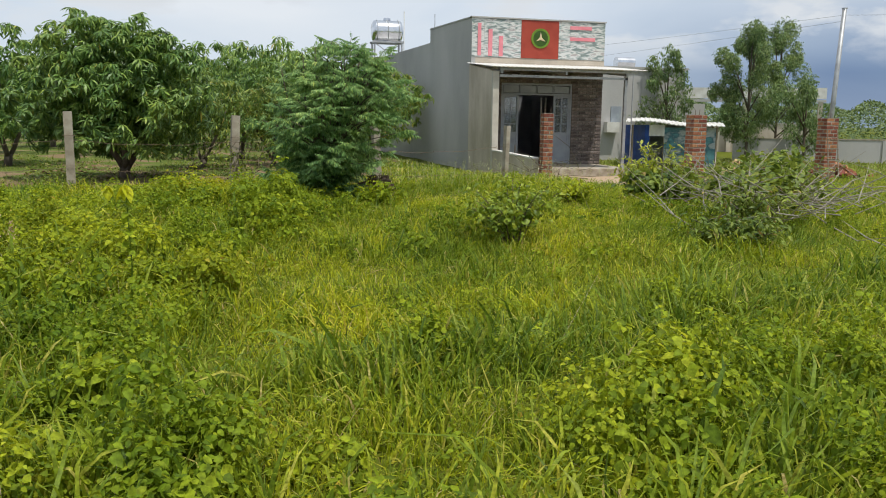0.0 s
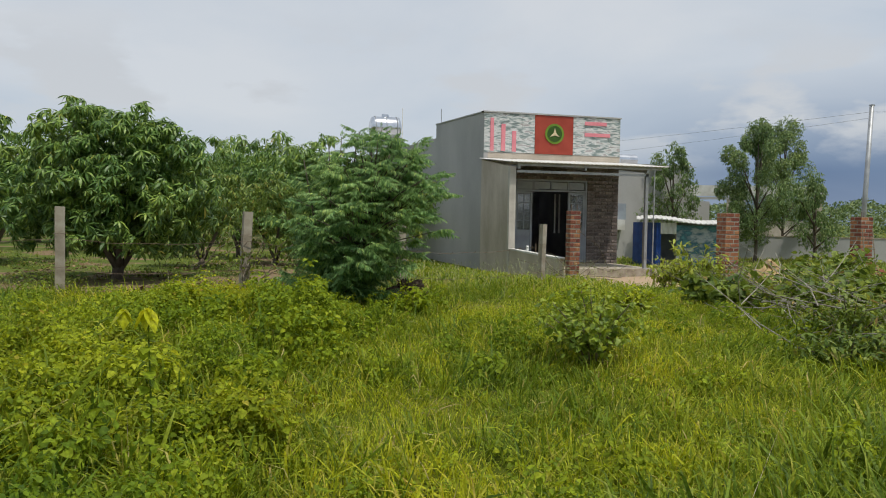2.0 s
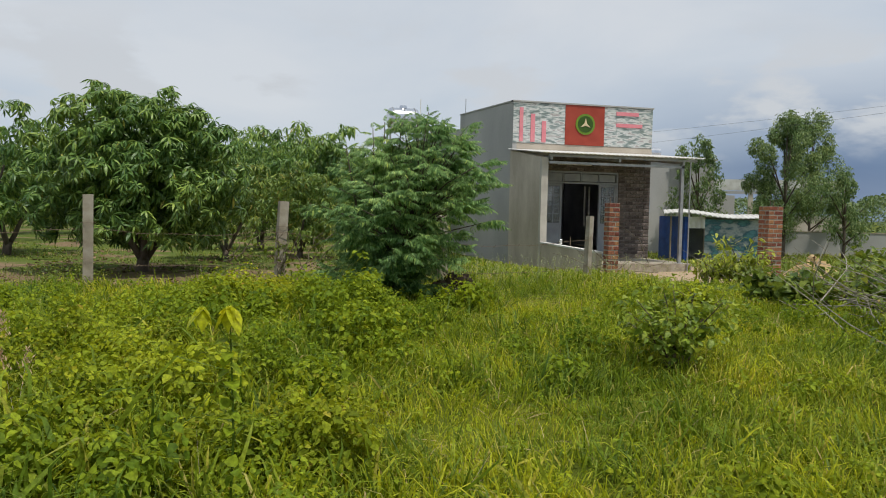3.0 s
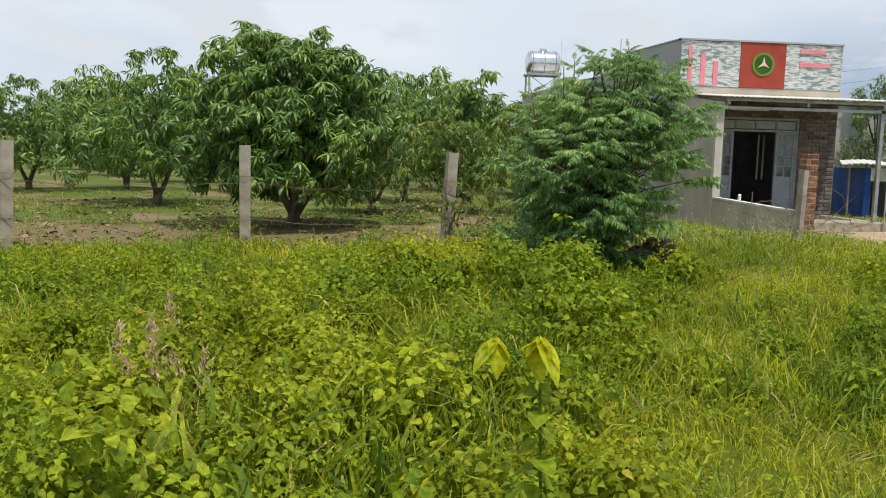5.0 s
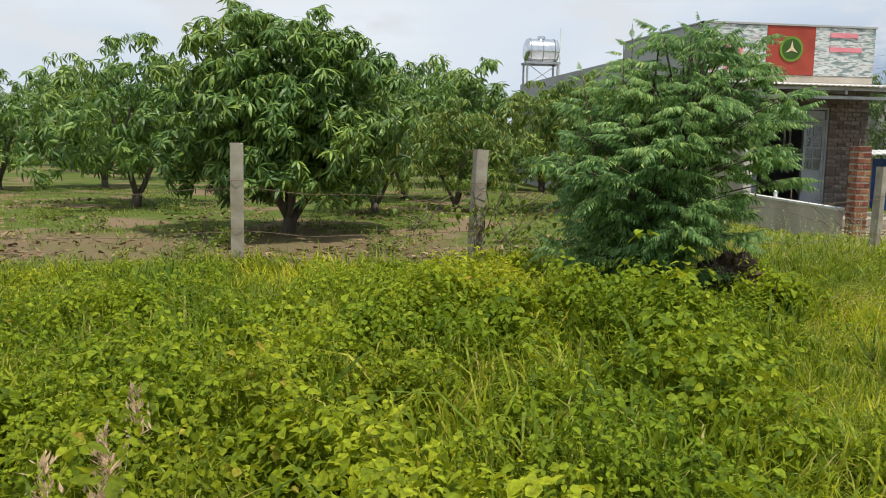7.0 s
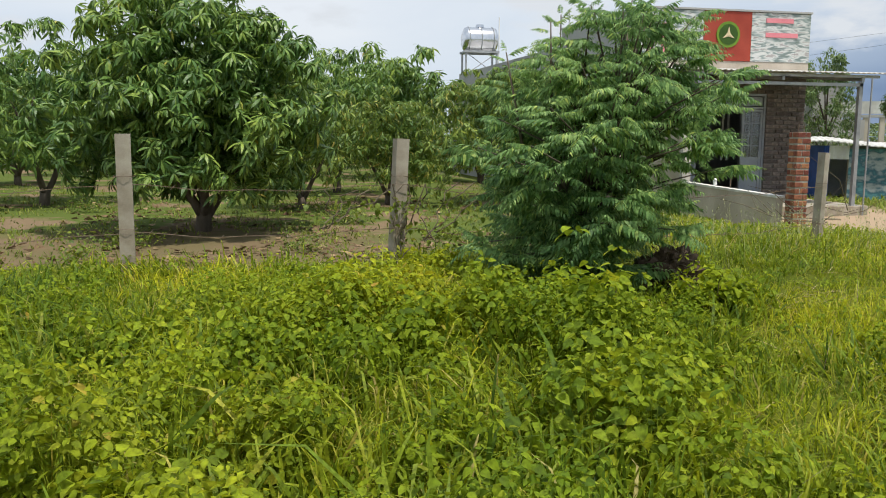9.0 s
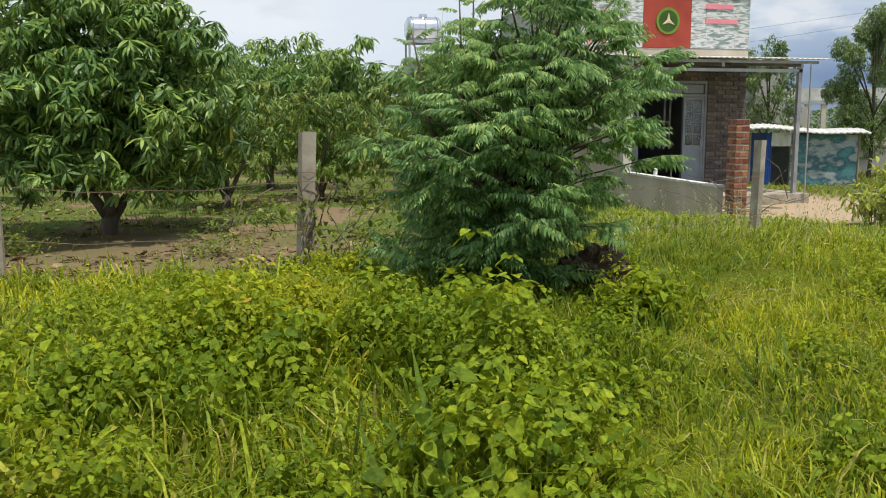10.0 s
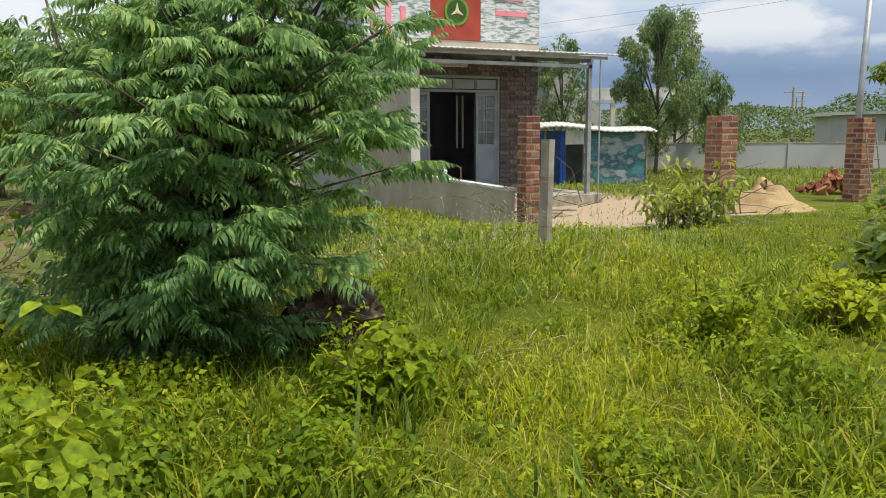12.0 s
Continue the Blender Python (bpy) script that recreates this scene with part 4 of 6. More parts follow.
part("fascia", slab_along(a, 10.7, 0.25, 3.15, 3.8), M_SHEET, hall, "long pale fascia")
part("edge_beam", slab_along(a - v * 0.05, 10.7, 0.3, 2.95, 3.1), M_CEMENT, hall)
part("roof", slab_along(a + v * 0.26, 10.7, 5.5, 3.5, 3.75), M_SHEET, hall)
for s in (0.2, 5.2, 6.0, 10.3):
    part("column", slab_along(a + u * s, 0.25, 0.25, -0.3, 2.95), M_PLASTER, hall)
part("low_wall", slab_along(a + v * 0.3, 10.7, 0.15, -0.3, 1.7), M_PLASTER, hall)

# far boundary wall
a, b = Vector((22.5, 33.9)), Vector((40.0, 25.0))
u = (b - a).normalized()
v = Vector((-u.y, u.x))
fw = thing("far_wall", (28, 31, -0.1), "long grey cement boundary wall across the plot", "wall", kind="structure")
part("wall_panel", slab_along(a, 19.6, 0.12, -0.4, 0.93), M_CEMENT, fw)
part("cap", slab_along(a - v * 0.02, 19.6, 0.16, 0.932, 0.98), M_CONC, fw)
for s in (0.0, 3.2, 6.4, 9.6, 12.8, 16.0, 19.2):
    part("wall_pier", slab_along(a - v * 0.06 + u * s, 0.22, 0.06, -0.4, 0.9), M_CEMENT, fw)

# low buildings at the far right
sb = thing("low_building", (42, 34, 0), "low whitish building with a flat sheet roof", "building")
part("wall", boxes((38.6, 31.4, -0.3, 48, 37, 2.2)), M_CEMENT, sb)
part("roof", boxes((38.3, 31.1, 2.202, 48.3, 37.3, 2.35)), M_SHEET, sb)
part("window", boxes((39.2, 31.36, 1.1, 40.1, 31.4, 1.8)), M_DARK, sb)
sb = thing("low_building", (43.9, 39, 0), "small grey cement outbuilding with a thin roof", "building")
part("wall", boxes((42.2, 37.4, -0.3, 45.6, 40.8, 2.2)), M_CEMENT, sb)
part("roof", boxes((41.7, 37.1, 2.202, 45.8, 41.1, 2.32)), M_SHEET, sb)

# the pole and its cables
pl = thing("utility_pole", (15.1, 18.5, 0.1), "slim grey steel utility pole leaning slightly", "pole")
bm = bmesh.new()
tube(bm, [(15.02, 18.45, 0.0), (15.18, 18.4, 4.5)], [0.07, 0.055], 10)
part("shaft", bm, M_STEEL, pl, "", True)
part("cap", boxes((15.13, 18.35, 4.5, 15.23, 18.45, 4.53)), M_STEEL, pl)
for z0, end in ((4.35, (-6, 75, 6.2)), (4.2, (-2, 75, 5.2)), (4.35, (40, -12, 5.5))):
    p0, p1 = Vector((15.17, 18.4, z0)), Vector(end)
    bm = bmesh.new()
    tube(bm, [p0.lerp(p1, f) - Vector((0, 0, 4 * 0.9 * f * (1 - f))) for f in np.linspace(0, 1, 25)], 0.0035, 4)
    tagged(finish("cable", bm, M_WIRE), "thin dark overhead cable from the pole", "cable", "overhead cables")
for x, y, h in ((63.6, 60.2, 5.2), (72, 66, 5.2), (76, 70, 4.8)):
    bm = bmesh.new()
    tube(bm, [(x, y, -0.2), (x, y, h)], [0.13, 0.09], 8)
    tube(bm, [(x - 0.7, y + 0.4, h - 0.4), (x + 0.7, y - 0.4, h - 0.4)], 0.05, 5)
    tagged(finish("utility_pole", bm, M_CONC), "distant concrete utility pole with a crossarm", "pole", "far poles")

# sand and brick heaps
bm = bmesh.new()
rows = []
for i in range(14):
    r = 0.95 * i / 13
    rows.append([bm.verts.new((12.05 + r * math.cos(k * math.tau / 26) * (1.05 if math.cos(k * math.tau / 26) > 0 else 0.7), 18.0 + r * math.sin(k * math.tau / 26) * 0.9,
                 0.12 + 0.5 * (1 - i / 13) ** 1.05 + 0.28 * noise.noise((math.cos(k * math.tau / 26) * i * 0.3, math.sin(k * math.tau / 26) * i * 0.3, 3.0)) * (1 - i / 13) + 0.012 * noise.noise((i * 1.1, k * 1.3, 9.0)))) for k in range(26)])
for r0, r1 in zip(rows, rows[1:]):
    for k in range(26):
        bm.faces.new((r0[k], r0[(k + 1) % 26], r1[(k + 1) % 26], r1[k]))
bmesh.ops.remove_doubles(bm, verts=bm.verts, dist=1e-4)
tagged(finish("sand_mound", bm, M_SAND, smooth=True), "heap of ochre building sand beside a brick pillar", "sand heap")


# ---- trees ----
def trunk_part(h, base, forks, radius, mat=M_BARK):
    """A tapered trunk that forks; forks are lists of points from the fork upwards."""
    bm = bmesh.new()
    for pts, r0, r1 in forks:
        n = len(pts)
        fine = []
        for i in range(n - 1):
            for f in (0, 0.5):
                fine.append(Vector(pts[i]).lerp(Vector(pts[i + 1]), f) + Vector((rng.normal(0, r0 * 0.15), rng.normal(0, r0 * 0.15), 0)))
        fine.append(Vector(pts[-1]))
        tube(bm, fine, list(np.linspace(r0, r1, len(fine))), 8)
    return part("trunk", bm, mat, h, "", True)


MANGO_LEAF = (LANCE[0] * np.array([0.72, 1, 1]), LANCE[1])


def rosette(leaves, size, droop=(-1.45, -0.1), spread=0.03, shape=LANCE):
    out = []
    for i in range(leaves):
        yaw = i * 2.4 + rng.normal(0, 0.3)
        p = np.array([-math.sin(yaw), math.cos(yaw), 0]) * spread + np.array([0, 0, rng.uniform(-0.04, 0.04)])
        out.append(placed(shape, p, yaw, rng.uniform(*droop), rng.normal(0, 0.35), size * rng.uniform(0.7, 1.15)))
    return join(out)


def crown_points(n, radius, height, lift, lobes, seed, inner=0.25, flat=0.0):
    """Points over lobes that together make an uneven crown; most near the outside, with their outward way."""
    r = np.random.default_rng(seed)
    cs, pos, out = [], [], []
    for k in range(lobes):
        a, e = k * 2.4 + r.normal(0, 0.3), r.uniform(-0.5, 0.95)
        d = 0.6 * math.cos(max(e, -0.1) * 1.25)
        cs.append((radius * d * math.cos(a), radius * d * math.sin(a), lift + (height - lift) * (0.36 + 0.36 * e), r.uniform(0.38, 0.52)))
    cs.append((0, 0, lift + (height - lift) * 0.55, 0.62))
    cs.append((r.normal(0, 0.1), r.normal(0, 0.1), lift + (height - lift) * 0.74, 0.45))
    cs.append((0.05 * radius, -0.08 * radius, lift + (height - lift) * 0.72, 0.34))
    cs = np.array(cs)
    per = r.integers(0, len(cs), n * 3)
    w = r.normal(size=(n * 3, 3))
    w /= np.linalg.norm(w, axis=1)[:, None]
    rad = np.where(r.random(n * 3) < inner, r.uniform(0.3, 0.9, n * 3), r.uniform(0.88, 1.06, n * 3))
    c = cs[per]
    ext = np.stack([c[:, 3] * radius, c[:, 3] * radius, c[:, 3] * (height - lift) * 0.62], -1)
    p = c[:, :3] + w * ext * rad[:, None]
    keep = (p[:, 2] > lift * (0.75 + 0.4 * r.random(n * 3))) & (p[:, 2] < height * 1.02)
    return p[keep][:n], w[keep][:n]


def mango_crown(n, radius, height, lift, seed, size=0.2, leaves=10, lobes=16, per=14):
    tpl = [rosette(leaves, 1.0, shape=MANGO_LEAF) for _ in range(5)]
    c, cw = crown_points(n // per, radius, height, lift, lobes, seed, 0.2)
    r = np.random.default_rng(seed + 1)
    m = len(c)
    d = r.normal(size=(m, per, 3)) + cw[:, None, :] * 0.9 + np.array([0, 0, 0.35])
    d /= np.linalg.norm(d, axis=2)[:, :, None]
    bulk = radius * 0.13 * r.uniform(0.7, 1.4, m)[:, None, None]
    p = (c[:, None, :] + d * bulk * r.uniform(0.6, 1.15, (m, per))[:, :, None] * np.array([1.15, 1.15, 0.8])).reshape(-1, 3)
    w = d.reshape(-1, 3)
    # shaded leaves inside the crown
    inside = np.clip(r.normal(size=(n // 7, 3)), -1.6, 1.6) * np.array([radius * 0.36, radius * 0.36, (height - lift) * 0.2]) + np.array([0, 0, lift + (height - lift) * 0.45])
    p, w = np.concatenate([p, inside]), np.concatenate([w, r.normal(size=inside.shape) * 0.5])
    k = len(p)
    yaw = np.arctan2(-w[:, 0], w[:, 1])
    rot = rotations(yaw, -np.clip(1.1 - w[:, 2] * 1.2, 0, 1.0) * 0.8, r.normal(0, 0.3, k))
    return scatter(tpl, p, rot, size * r.uniform(0.75, 1.2, k), r.integers(0, 5, k))


def mango_tree(x, y, crown_mesh, trunks, label, turn, scale=1.0):
    h = tagged(new("mango_tree"), label, "tree", "mango trees of the orchard")
    base_z = gz(x, y) - 0.05
    trunk_part(h, (0, 0, 0), trunks, 0.12)
    c = new("crown", crown_mesh)
    under(c, h)
    h.matrix_basis = pose(x, y, base_z, 0, 0, turn) @ Matrix.Diagonal((scale, scale, scale, 1))
    return h


def limbs(spread, low, high, count, r=0.09, seed=1):
    q = np.random.default_rng(seed)
    out = [([(0, 0, -0.1), (0.02, 0, low * 0.45)], r * 1.35, r * 1.2)]
    for i in range(count):
        a = i * math.tau / count + q.normal(0, 0.3)
        s = spread * q.uniform(0.7, 1.1)
        out.append(([(0.02, 0, low * 0.3), (0.35 * s * math.cos(a), 0.35 * s * math.sin(a), low), (0.8 * s * math.cos(a), 0.8 * s * math.sin(a), (low + high) / 2), (s * math.cos(a + 0.3), s * math.sin(a + 0.3), high)], r * 0.8, 0.02))
    return out


BIG = mesh_from("crown", *mango_crown(4000, 1.66, 3.28, 0.66, 3, 0.185, 11, 30, 10), M_MANGO)
MID = mesh_from("crown", *mango_crown(1200, 1.95, 3.4, 0.56, 11, 0.21, 7, 20, 9), M_MANGO)
MID2 = mesh_from("crown", *mango_crown(1200, 1.9, 3.3, 0.46, 23, 0.21, 7, 20, 9), M_MANGO_L)
FARM = mesh_from("crown", *mango_crown(700, 2.3, 3.8, 0.6, 31, 0.34, 6, 16, 10), M_MANGO)
mango_tree(-2.2, 17.3, BIG, limbs(1.0, 0.7, 2.2, 4, 0.085, 5), "large dense mango tree with a forked low trunk", 20)
for i, (x, y, me, s, turn) in enumerate(((-5.6, 22.6, MID, 1.02, 40), (-10.2, 27.6, MID, 0.9, 200), (-8.1, 29.5, MID2, 0.95, 120), (-12.2, 24.0, MID2, 0.95, 10), (-3.6, 29.0, MID2, 1.08, 75),
                                        (-0.8, 20.8, MID2, 0.74, 210), (0.1, 25.6, MID, 0.98, 300), (3.4, 21.6, MID2, 0.86, 160), (0.9, 22.0, MID2, 0.7, 33), (2.7, 33.0, FARM, 1.12, 0), (-0.6, 36.0, FARM, 1.15, 80), (-7.2, 36.0, FARM, 1.1, 140),
                                        (4.6, 29.5, MID2, 1.02, 240), (-14.5, 33.0, FARM, 1.0, 210), (-4.2, 42.0, FARM, 1.2, 60), (3.5, 43.0, FARM, 1.25, 280), (-11.5, 42.0, FARM, 1.15, 350),
                                        (-18.5, 29.0, FARM, 0.95, 100), (-19.0, 40.0, FARM, 1.1, 30), (0.6, 50.0, FARM, 1.4, 190), (-7.5, 50.0, FARM, 1.3, 90), (-16, 51, FARM, 1.3, 290), (-25, 47, FARM, 1.25, 15))):
    mango_tree(x, y, me, limbs(0.75, 0.75, 2.0, 3, 0.08, 40 + i), "rounded mango tree in the orchard rows", turn, s)


# the young pinnate-leaved tree by the fence
def frond(pairs=12, length=1.0, droop=0.3):
    """A compound leaf: an arching midrib with paired pointed leaflets that hang from it like a comb."""
    out = []
    prev = np.zeros(3)
    for j in range(1, 5):
        f = j / 4
        p = np.array([0, f * length, 0.1 * f * length - droop * f * f * length])
        out.append(stem(prev, p, 0.007 * (1.25 - f)))
        prev = p
    for i in range(pairs * 2 + 1):
        s = 1 if i % 2 else -1
        f = 0.16 + 0.84 * (i // 2) / pairs
        p = np.array([0, f * length, 0.1 * f * length - droop * f * f * length])
        long = 0.25 * length * (0.62 + 0.75 * math.sin(math.pi * min(1, 0.2 + 0.75 * f)) ** 1.2 - 0.3) * rng.uniform(0.85, 1.15)
        if i == pairs * 2:
            yaw, pitch = 0.0, -0.8
        else:
            yaw, pitch = -s * (1.25 - 0.45 * f + rng.normal(0, 0.08)), -rng.uniform(0.35, 0.95)
        out.append(placed(PINNA, p, yaw, pitch, s * 0.25 + rng.normal(0, 0.15), long))
    return join(out)


PINNA = (np.array([(0, 0, 0), (0.145, 0.3, 0.02), (0.095, 0.66, -0.04), (0, 1, -0.2), (-0.095, 0.66, -0.04), (-0.145, 0.3, 0.02)]), np.array([(0, 1, 5), (1, 2, 5), (5, 2, 4), (2, 3, 4)]))


def neem_bush():
    x, y = 1.06, 12.28
    h = thing("young_tree", (x, y, gz(x, y)), "bushy young tree with drooping feathery green leaves", "tree")
    r = np.random.default_rng(5)
    tpl = [frond(12, 1.0, d) for d in (0.12, 0.22, 0.34, 0.5)]
    pos, yaw, pitch, size = [], [], [], []
    bm = bmesh.new()
    base = Vector((x, y, gz(x, y)))
    # shoots in tiers, each ending in a whorl of level, arching leaves
    shoots = 152
    for k in range(shoots):
        f = (k + 0.5) / shoots
        a = k * 2.4 + r.normal(0, 0.25)
        z = 0.12 + 2.12 * f
        side = float(np.interp(f, [0, 0.12, 0.3, 0.5, 0.65, 0.85, 1], [0.4, 0.5, 0.74, 1.0, 0.95, 0.63, 0.26]))
        reach = 1.0 * side * (r.uniform(0.35, 1.05) if k % 3 else r.uniform(0.85, 1.32))
        axis = Vector((0.05 + 0.6 * f, 0.0, 0))
        tip = base + axis + Vector((reach * math.cos(a), reach * math.sin(a), z + 0.1 * r.normal()))
        tip.z = max(tip.z, base.z + 0.14)
        root = base + axis * 0.8 + Vector((0, 0, max(0.02, z * 0.6)))
        mid = root.lerp(tip, 0.55) + Vector((0, 0, 0.06))
        tube(bm, [root, mid, tip], [0.012, 0.008, 0.004], 5)
        for j in range(7):
            g = 1.0 - 0.07 * j * r.random()
            pos.append(tip.lerp(mid, 1 - g))
            yaw.append(a + (j - 2.5) * 0.6 + r.normal(0, 0.35) if j < 6 else r.uniform(0, 6.28))
            pitch.append(r.uniform(-0.25, 0.4) + 0.4 * max(0, f - 0.75))
            size.append(r.uniform(0.26, 0.43) * (1.0 - 0.3 * f))
        for j in range(4):
            g = 0.2 + 0.7 * r.random()
            pos.append(root.lerp(tip, g))
            yaw.append(a + r.normal(0, 1.2))
            pitch.append(r.uniform(-0.3, 0.3))
            size.append(r.uniform(0.26, 0.42))
    # leading shoots break the top outline
    for sx, sy, z0, z1 in ((0.6, 0.0, 1.0, 2.36), (0.8, 0.15, 1.2, 2.2), (0.28, 0.1, 1.0, 2.22), (-0.12, -0.1, 1.0, 2.12), (0.95, -0.2, 1.1, 1.98), (0.1, 0.3, 1.1, 2.24), (-0.42, 0.1, 0.9, 1.9), (1.1, 0.1, 0.9, 1.6)):
        top = base + Vector((sx, sy, z1))
        low = base + Vector((sx * 0.55, sy * 0.5, z0))
        tube(bm, [low, top], [0.018, 0.005], 5)
        for j in range(20):
            g = 0.35 + 0.65 * j / 19
            pos.append(low.lerp(top, g))
            yaw.append(j * 2.4 + r.normal(0, 0.3))
            pitch.append(r.uniform(-0.05, 0.3) + 0.7 * max(0, g - 0.88) / 0.12)
            size.append(r.uniform(0.26, 0.4) * (1.2 - 0.7 * max(0, g - 0.5) / 0.5))
    tube(bm, [base + Vector((0, 0, -0.1)), base + Vector((0.05, 0, 0.8)), base + Vector((0.36, 0.02, 1.9))], [0.05, 0.04, 0.012], 8)
    part("trunk", bm, M_BARK, h, "", True)
    p = np.array([tuple(q) for q in pos])
    k = len(p)
    leaf_part("crown", scatter(tpl, p, rotations(np.array(yaw) - math.pi / 2, np.array(pitch), r.normal(0, 0.3, k)), np.array(size), r.integers(0, 4, k)), M_NEEM, h, "dense drooping pinnate foliage")


neem_bush()


# narrow-leaved trees beyond the yard
def airy_tree(x, y, z, height, radius, n, seed, label, size=0.2, lift=1.2, lobes=14):
    h = thing("acacia_tree", (x, y, z), label, "tree", "trees beyond the yard")
    tpl = [rosette(4, 1.0, (-1.5, -0.3), 0.15) for _ in range(3)]
    r = np.random.default_rng(seed)
    cs = []
    for k in range(lobes):
        f = (k + 0.5) / lobes
        a = k * 2.4 + r.normal(0, 0.4)
        s = radius * (1.0 - 0.75 * abs(f - 0.35) ** 0.9) * r.uniform(0.35, 1.0)
        cs.append((s * math.cos(a), s * math.sin(a), lift + (height - lift) * (0.08 + 0.84 * f), radius * r.uniform(0.17, 0.33) * (1.1 - 0.45 * f)))
    cs.append((0, 0, height * 0.93, radius * 0.25))
    cs = np.array(cs)
    per = r.integers(0, len(cs), n)
    w = r.normal(size=(n, 3))
    w /= np.linalg.norm(w, axis=1)[:, None]
    p = cs[per][:, :3] + w * (cs[per][:, 3] * r.uniform(0.35, 1.1, n) ** 0.7)[:, None] * np.array([1, 1, 1.2])
    pos = p + np.array([x, y, z])
    rot = rotations(r.uniform(0, 6.28, n), r.normal(0, 0.3, n), r.normal(0, 0.3, n))
    forks = [([(x, y, z - 0.1), (x + 0.05, y, z + lift), (x, y, z + height * 0.85)], 0.09, 0.02)]
    for c in cs[::2]:
        forks.append(([(x, y, z + max(0.4, c[2] * 0.55)), (x + c[0] * 0.6, y + c[1] * 0.6, z + c[2] * 0.85), (x + c[0], y + c[1], z + c[2])], 0.035, 0.01))
    trunk_part(h, (0, 0, 0), forks, 0.09)
    leaf_part("crown", scatter(tpl, pos, rot, size * r.uniform(0.7, 1.25, n), r.integers(0, 3, n)), M_ACACIA, h)
    return h


airy_tree(20.9, 30.6, -0.15, 6.0, 1.75, 7600, 3, "tall airy tree with narrow grey-green leaves", 0.12, 0.9, 30)
airy_tree(24.2, 33.2, -0.15, 6.5, 1.9, 4200, 9, "loose grey-green tree with an open crown", 0.135, 1.2, 24)
airy_tree(23.2, 29.9, -0.15, 3.6, 1.3, 1800, 14, "lower spreading grey-green tree", 0.13, 0.6, 18)
airy_tree(18.4, 32.9, -0.15, 5.0, 1.75, 2000, 21, "slender drooping tree before the concrete house", 0.13, 1.2, 16)

# papaya at the far right
pp = thing("papaya_tree", (37.9, 34.5, -0.1), "papaya tree with a bare stem and a leaf crown", "tree")
bm = bmesh.new()
tube(bm, [(37.4, 33.0, -0.1), (37.5, 33.0, 4.3)], [0.1, 0.06], 8)
part("trunk", bm, M_BARK, pp)
k = 60
leaf_part("crown", scatter([rosette(7, 1.0, (-1.2, 0.4), 0.1)], np.stack([37.5 + rng.normal(0, 0.45, k), 33 + rng.normal(0, 0.45, k), 4.2 + rng.normal(0, 0.2, k)], -1),
                           rotations(rng.uniform(0, 6.28, k), rng.normal(0, 0.3, k), rng.normal(0, 0.3, k)), rng.uniform(0.4, 0.6, k), np.zeros(k, int)), M_SHRUB, pp)


# the distant belt of trees, uncountable
def far_belt():
    r = np.random.default_rng(17)
    tpl = [KITE]
    n = 44000
    a = np.where(r.random(n) < 0.72, r.uniform(radians(24), radians(63), n), r.uniform(radians(-40), radians(24), n))
    d = r.uniform(62, 130, n)
    x, y = d * np.sin(a), d * np.cos(a)
    lump = np.array([noise.noise((a_ * 14, 2.0, 0.0)) + 0.6 * noise.noise((a_ * 45, 7.0, 0.0)) for a_ in a])
    top = (2.7 + 1.3 * lump) * (0.6 + d / 130) + 0.8 * (a < 0.2)
    z = top * (1 - r.random(n) ** 1.6)
    return scatter(tpl, np.stack([x, y, z], -1), rotations(r.uniform(0, 6.28, n), r.normal(0, 0.5, n), r.normal(0, 0.4, n)), d * np.where(a > radians(24), 0.0036, 0.007) * r.uniform(0.7, 1.3, n), np.zeros(n, int))


tagged(new("far_trees", mesh_from("far_trees", *far_belt(), M_FAR)), "distant belt of green trees on the horizon", "trees", kind="stuff")


# ---- shrubs and single plants ----
def shrub(name, x, y, height, radius, n, seed, label, mat, size=0.11, leaf=HEART, sticks=8, lift=0.1):
    z = gz(x, y)
    h = thing(name, (x, y, z), label, "shrub")
    r = np.random.default_rng(seed)
    tips = []
    for k in range(sticks):
        bm = bmesh.new()
        a, s = k * 2.4 + r.normal(0, 0.3), radius * r.uniform(0.35, 1.0)
        tip = Vector((x + s * math.cos(a), y + s * math.sin(a), z + height * r.uniform(0.6, 1.05) * (1 - 0.3 * s / radius)))
        tube(bm, [(x + 0.05 * math.cos(a), y + 0.05 * math.sin(a), z - 0.05), ((x + tip.x) / 2, (y + tip.y) / 2, z + (tip.z - z) * 0.65), tip], [0.018 * min(radius, 0.65), 0.012 * min(radius, 0.65), 0.003], 5)
        part("stem", bm, M_TWIG, h)
        tips.append(tip)
    t = np.array([tuple(q) for q in tips])
    pick = r.integers(0, len(t), n)
    f = r.uniform(0.25, 1.05, n)[:, None]
    p = np.array([x, y, z + lift]) * (1 - f) + t[pick] * f + r.normal(0, 1, (n, 3)) * np.array([0.16, 0.16, 0.1]) * radius
    p[:, 2] = np.maximum(p[:, 2], z + 0.03)
    foliage = leaf_part("foliage", scatter([leaf], p, rotations(r.uniform(0, 6.28, n), r.uniform(-1.0, 0.2, n), r.normal(0, 0.4, n)), size * r.uniform(0.6, 1.3, n), np.zeros(n, int)), mat, h)
    foliage["kind"] = "stuff"
    return h


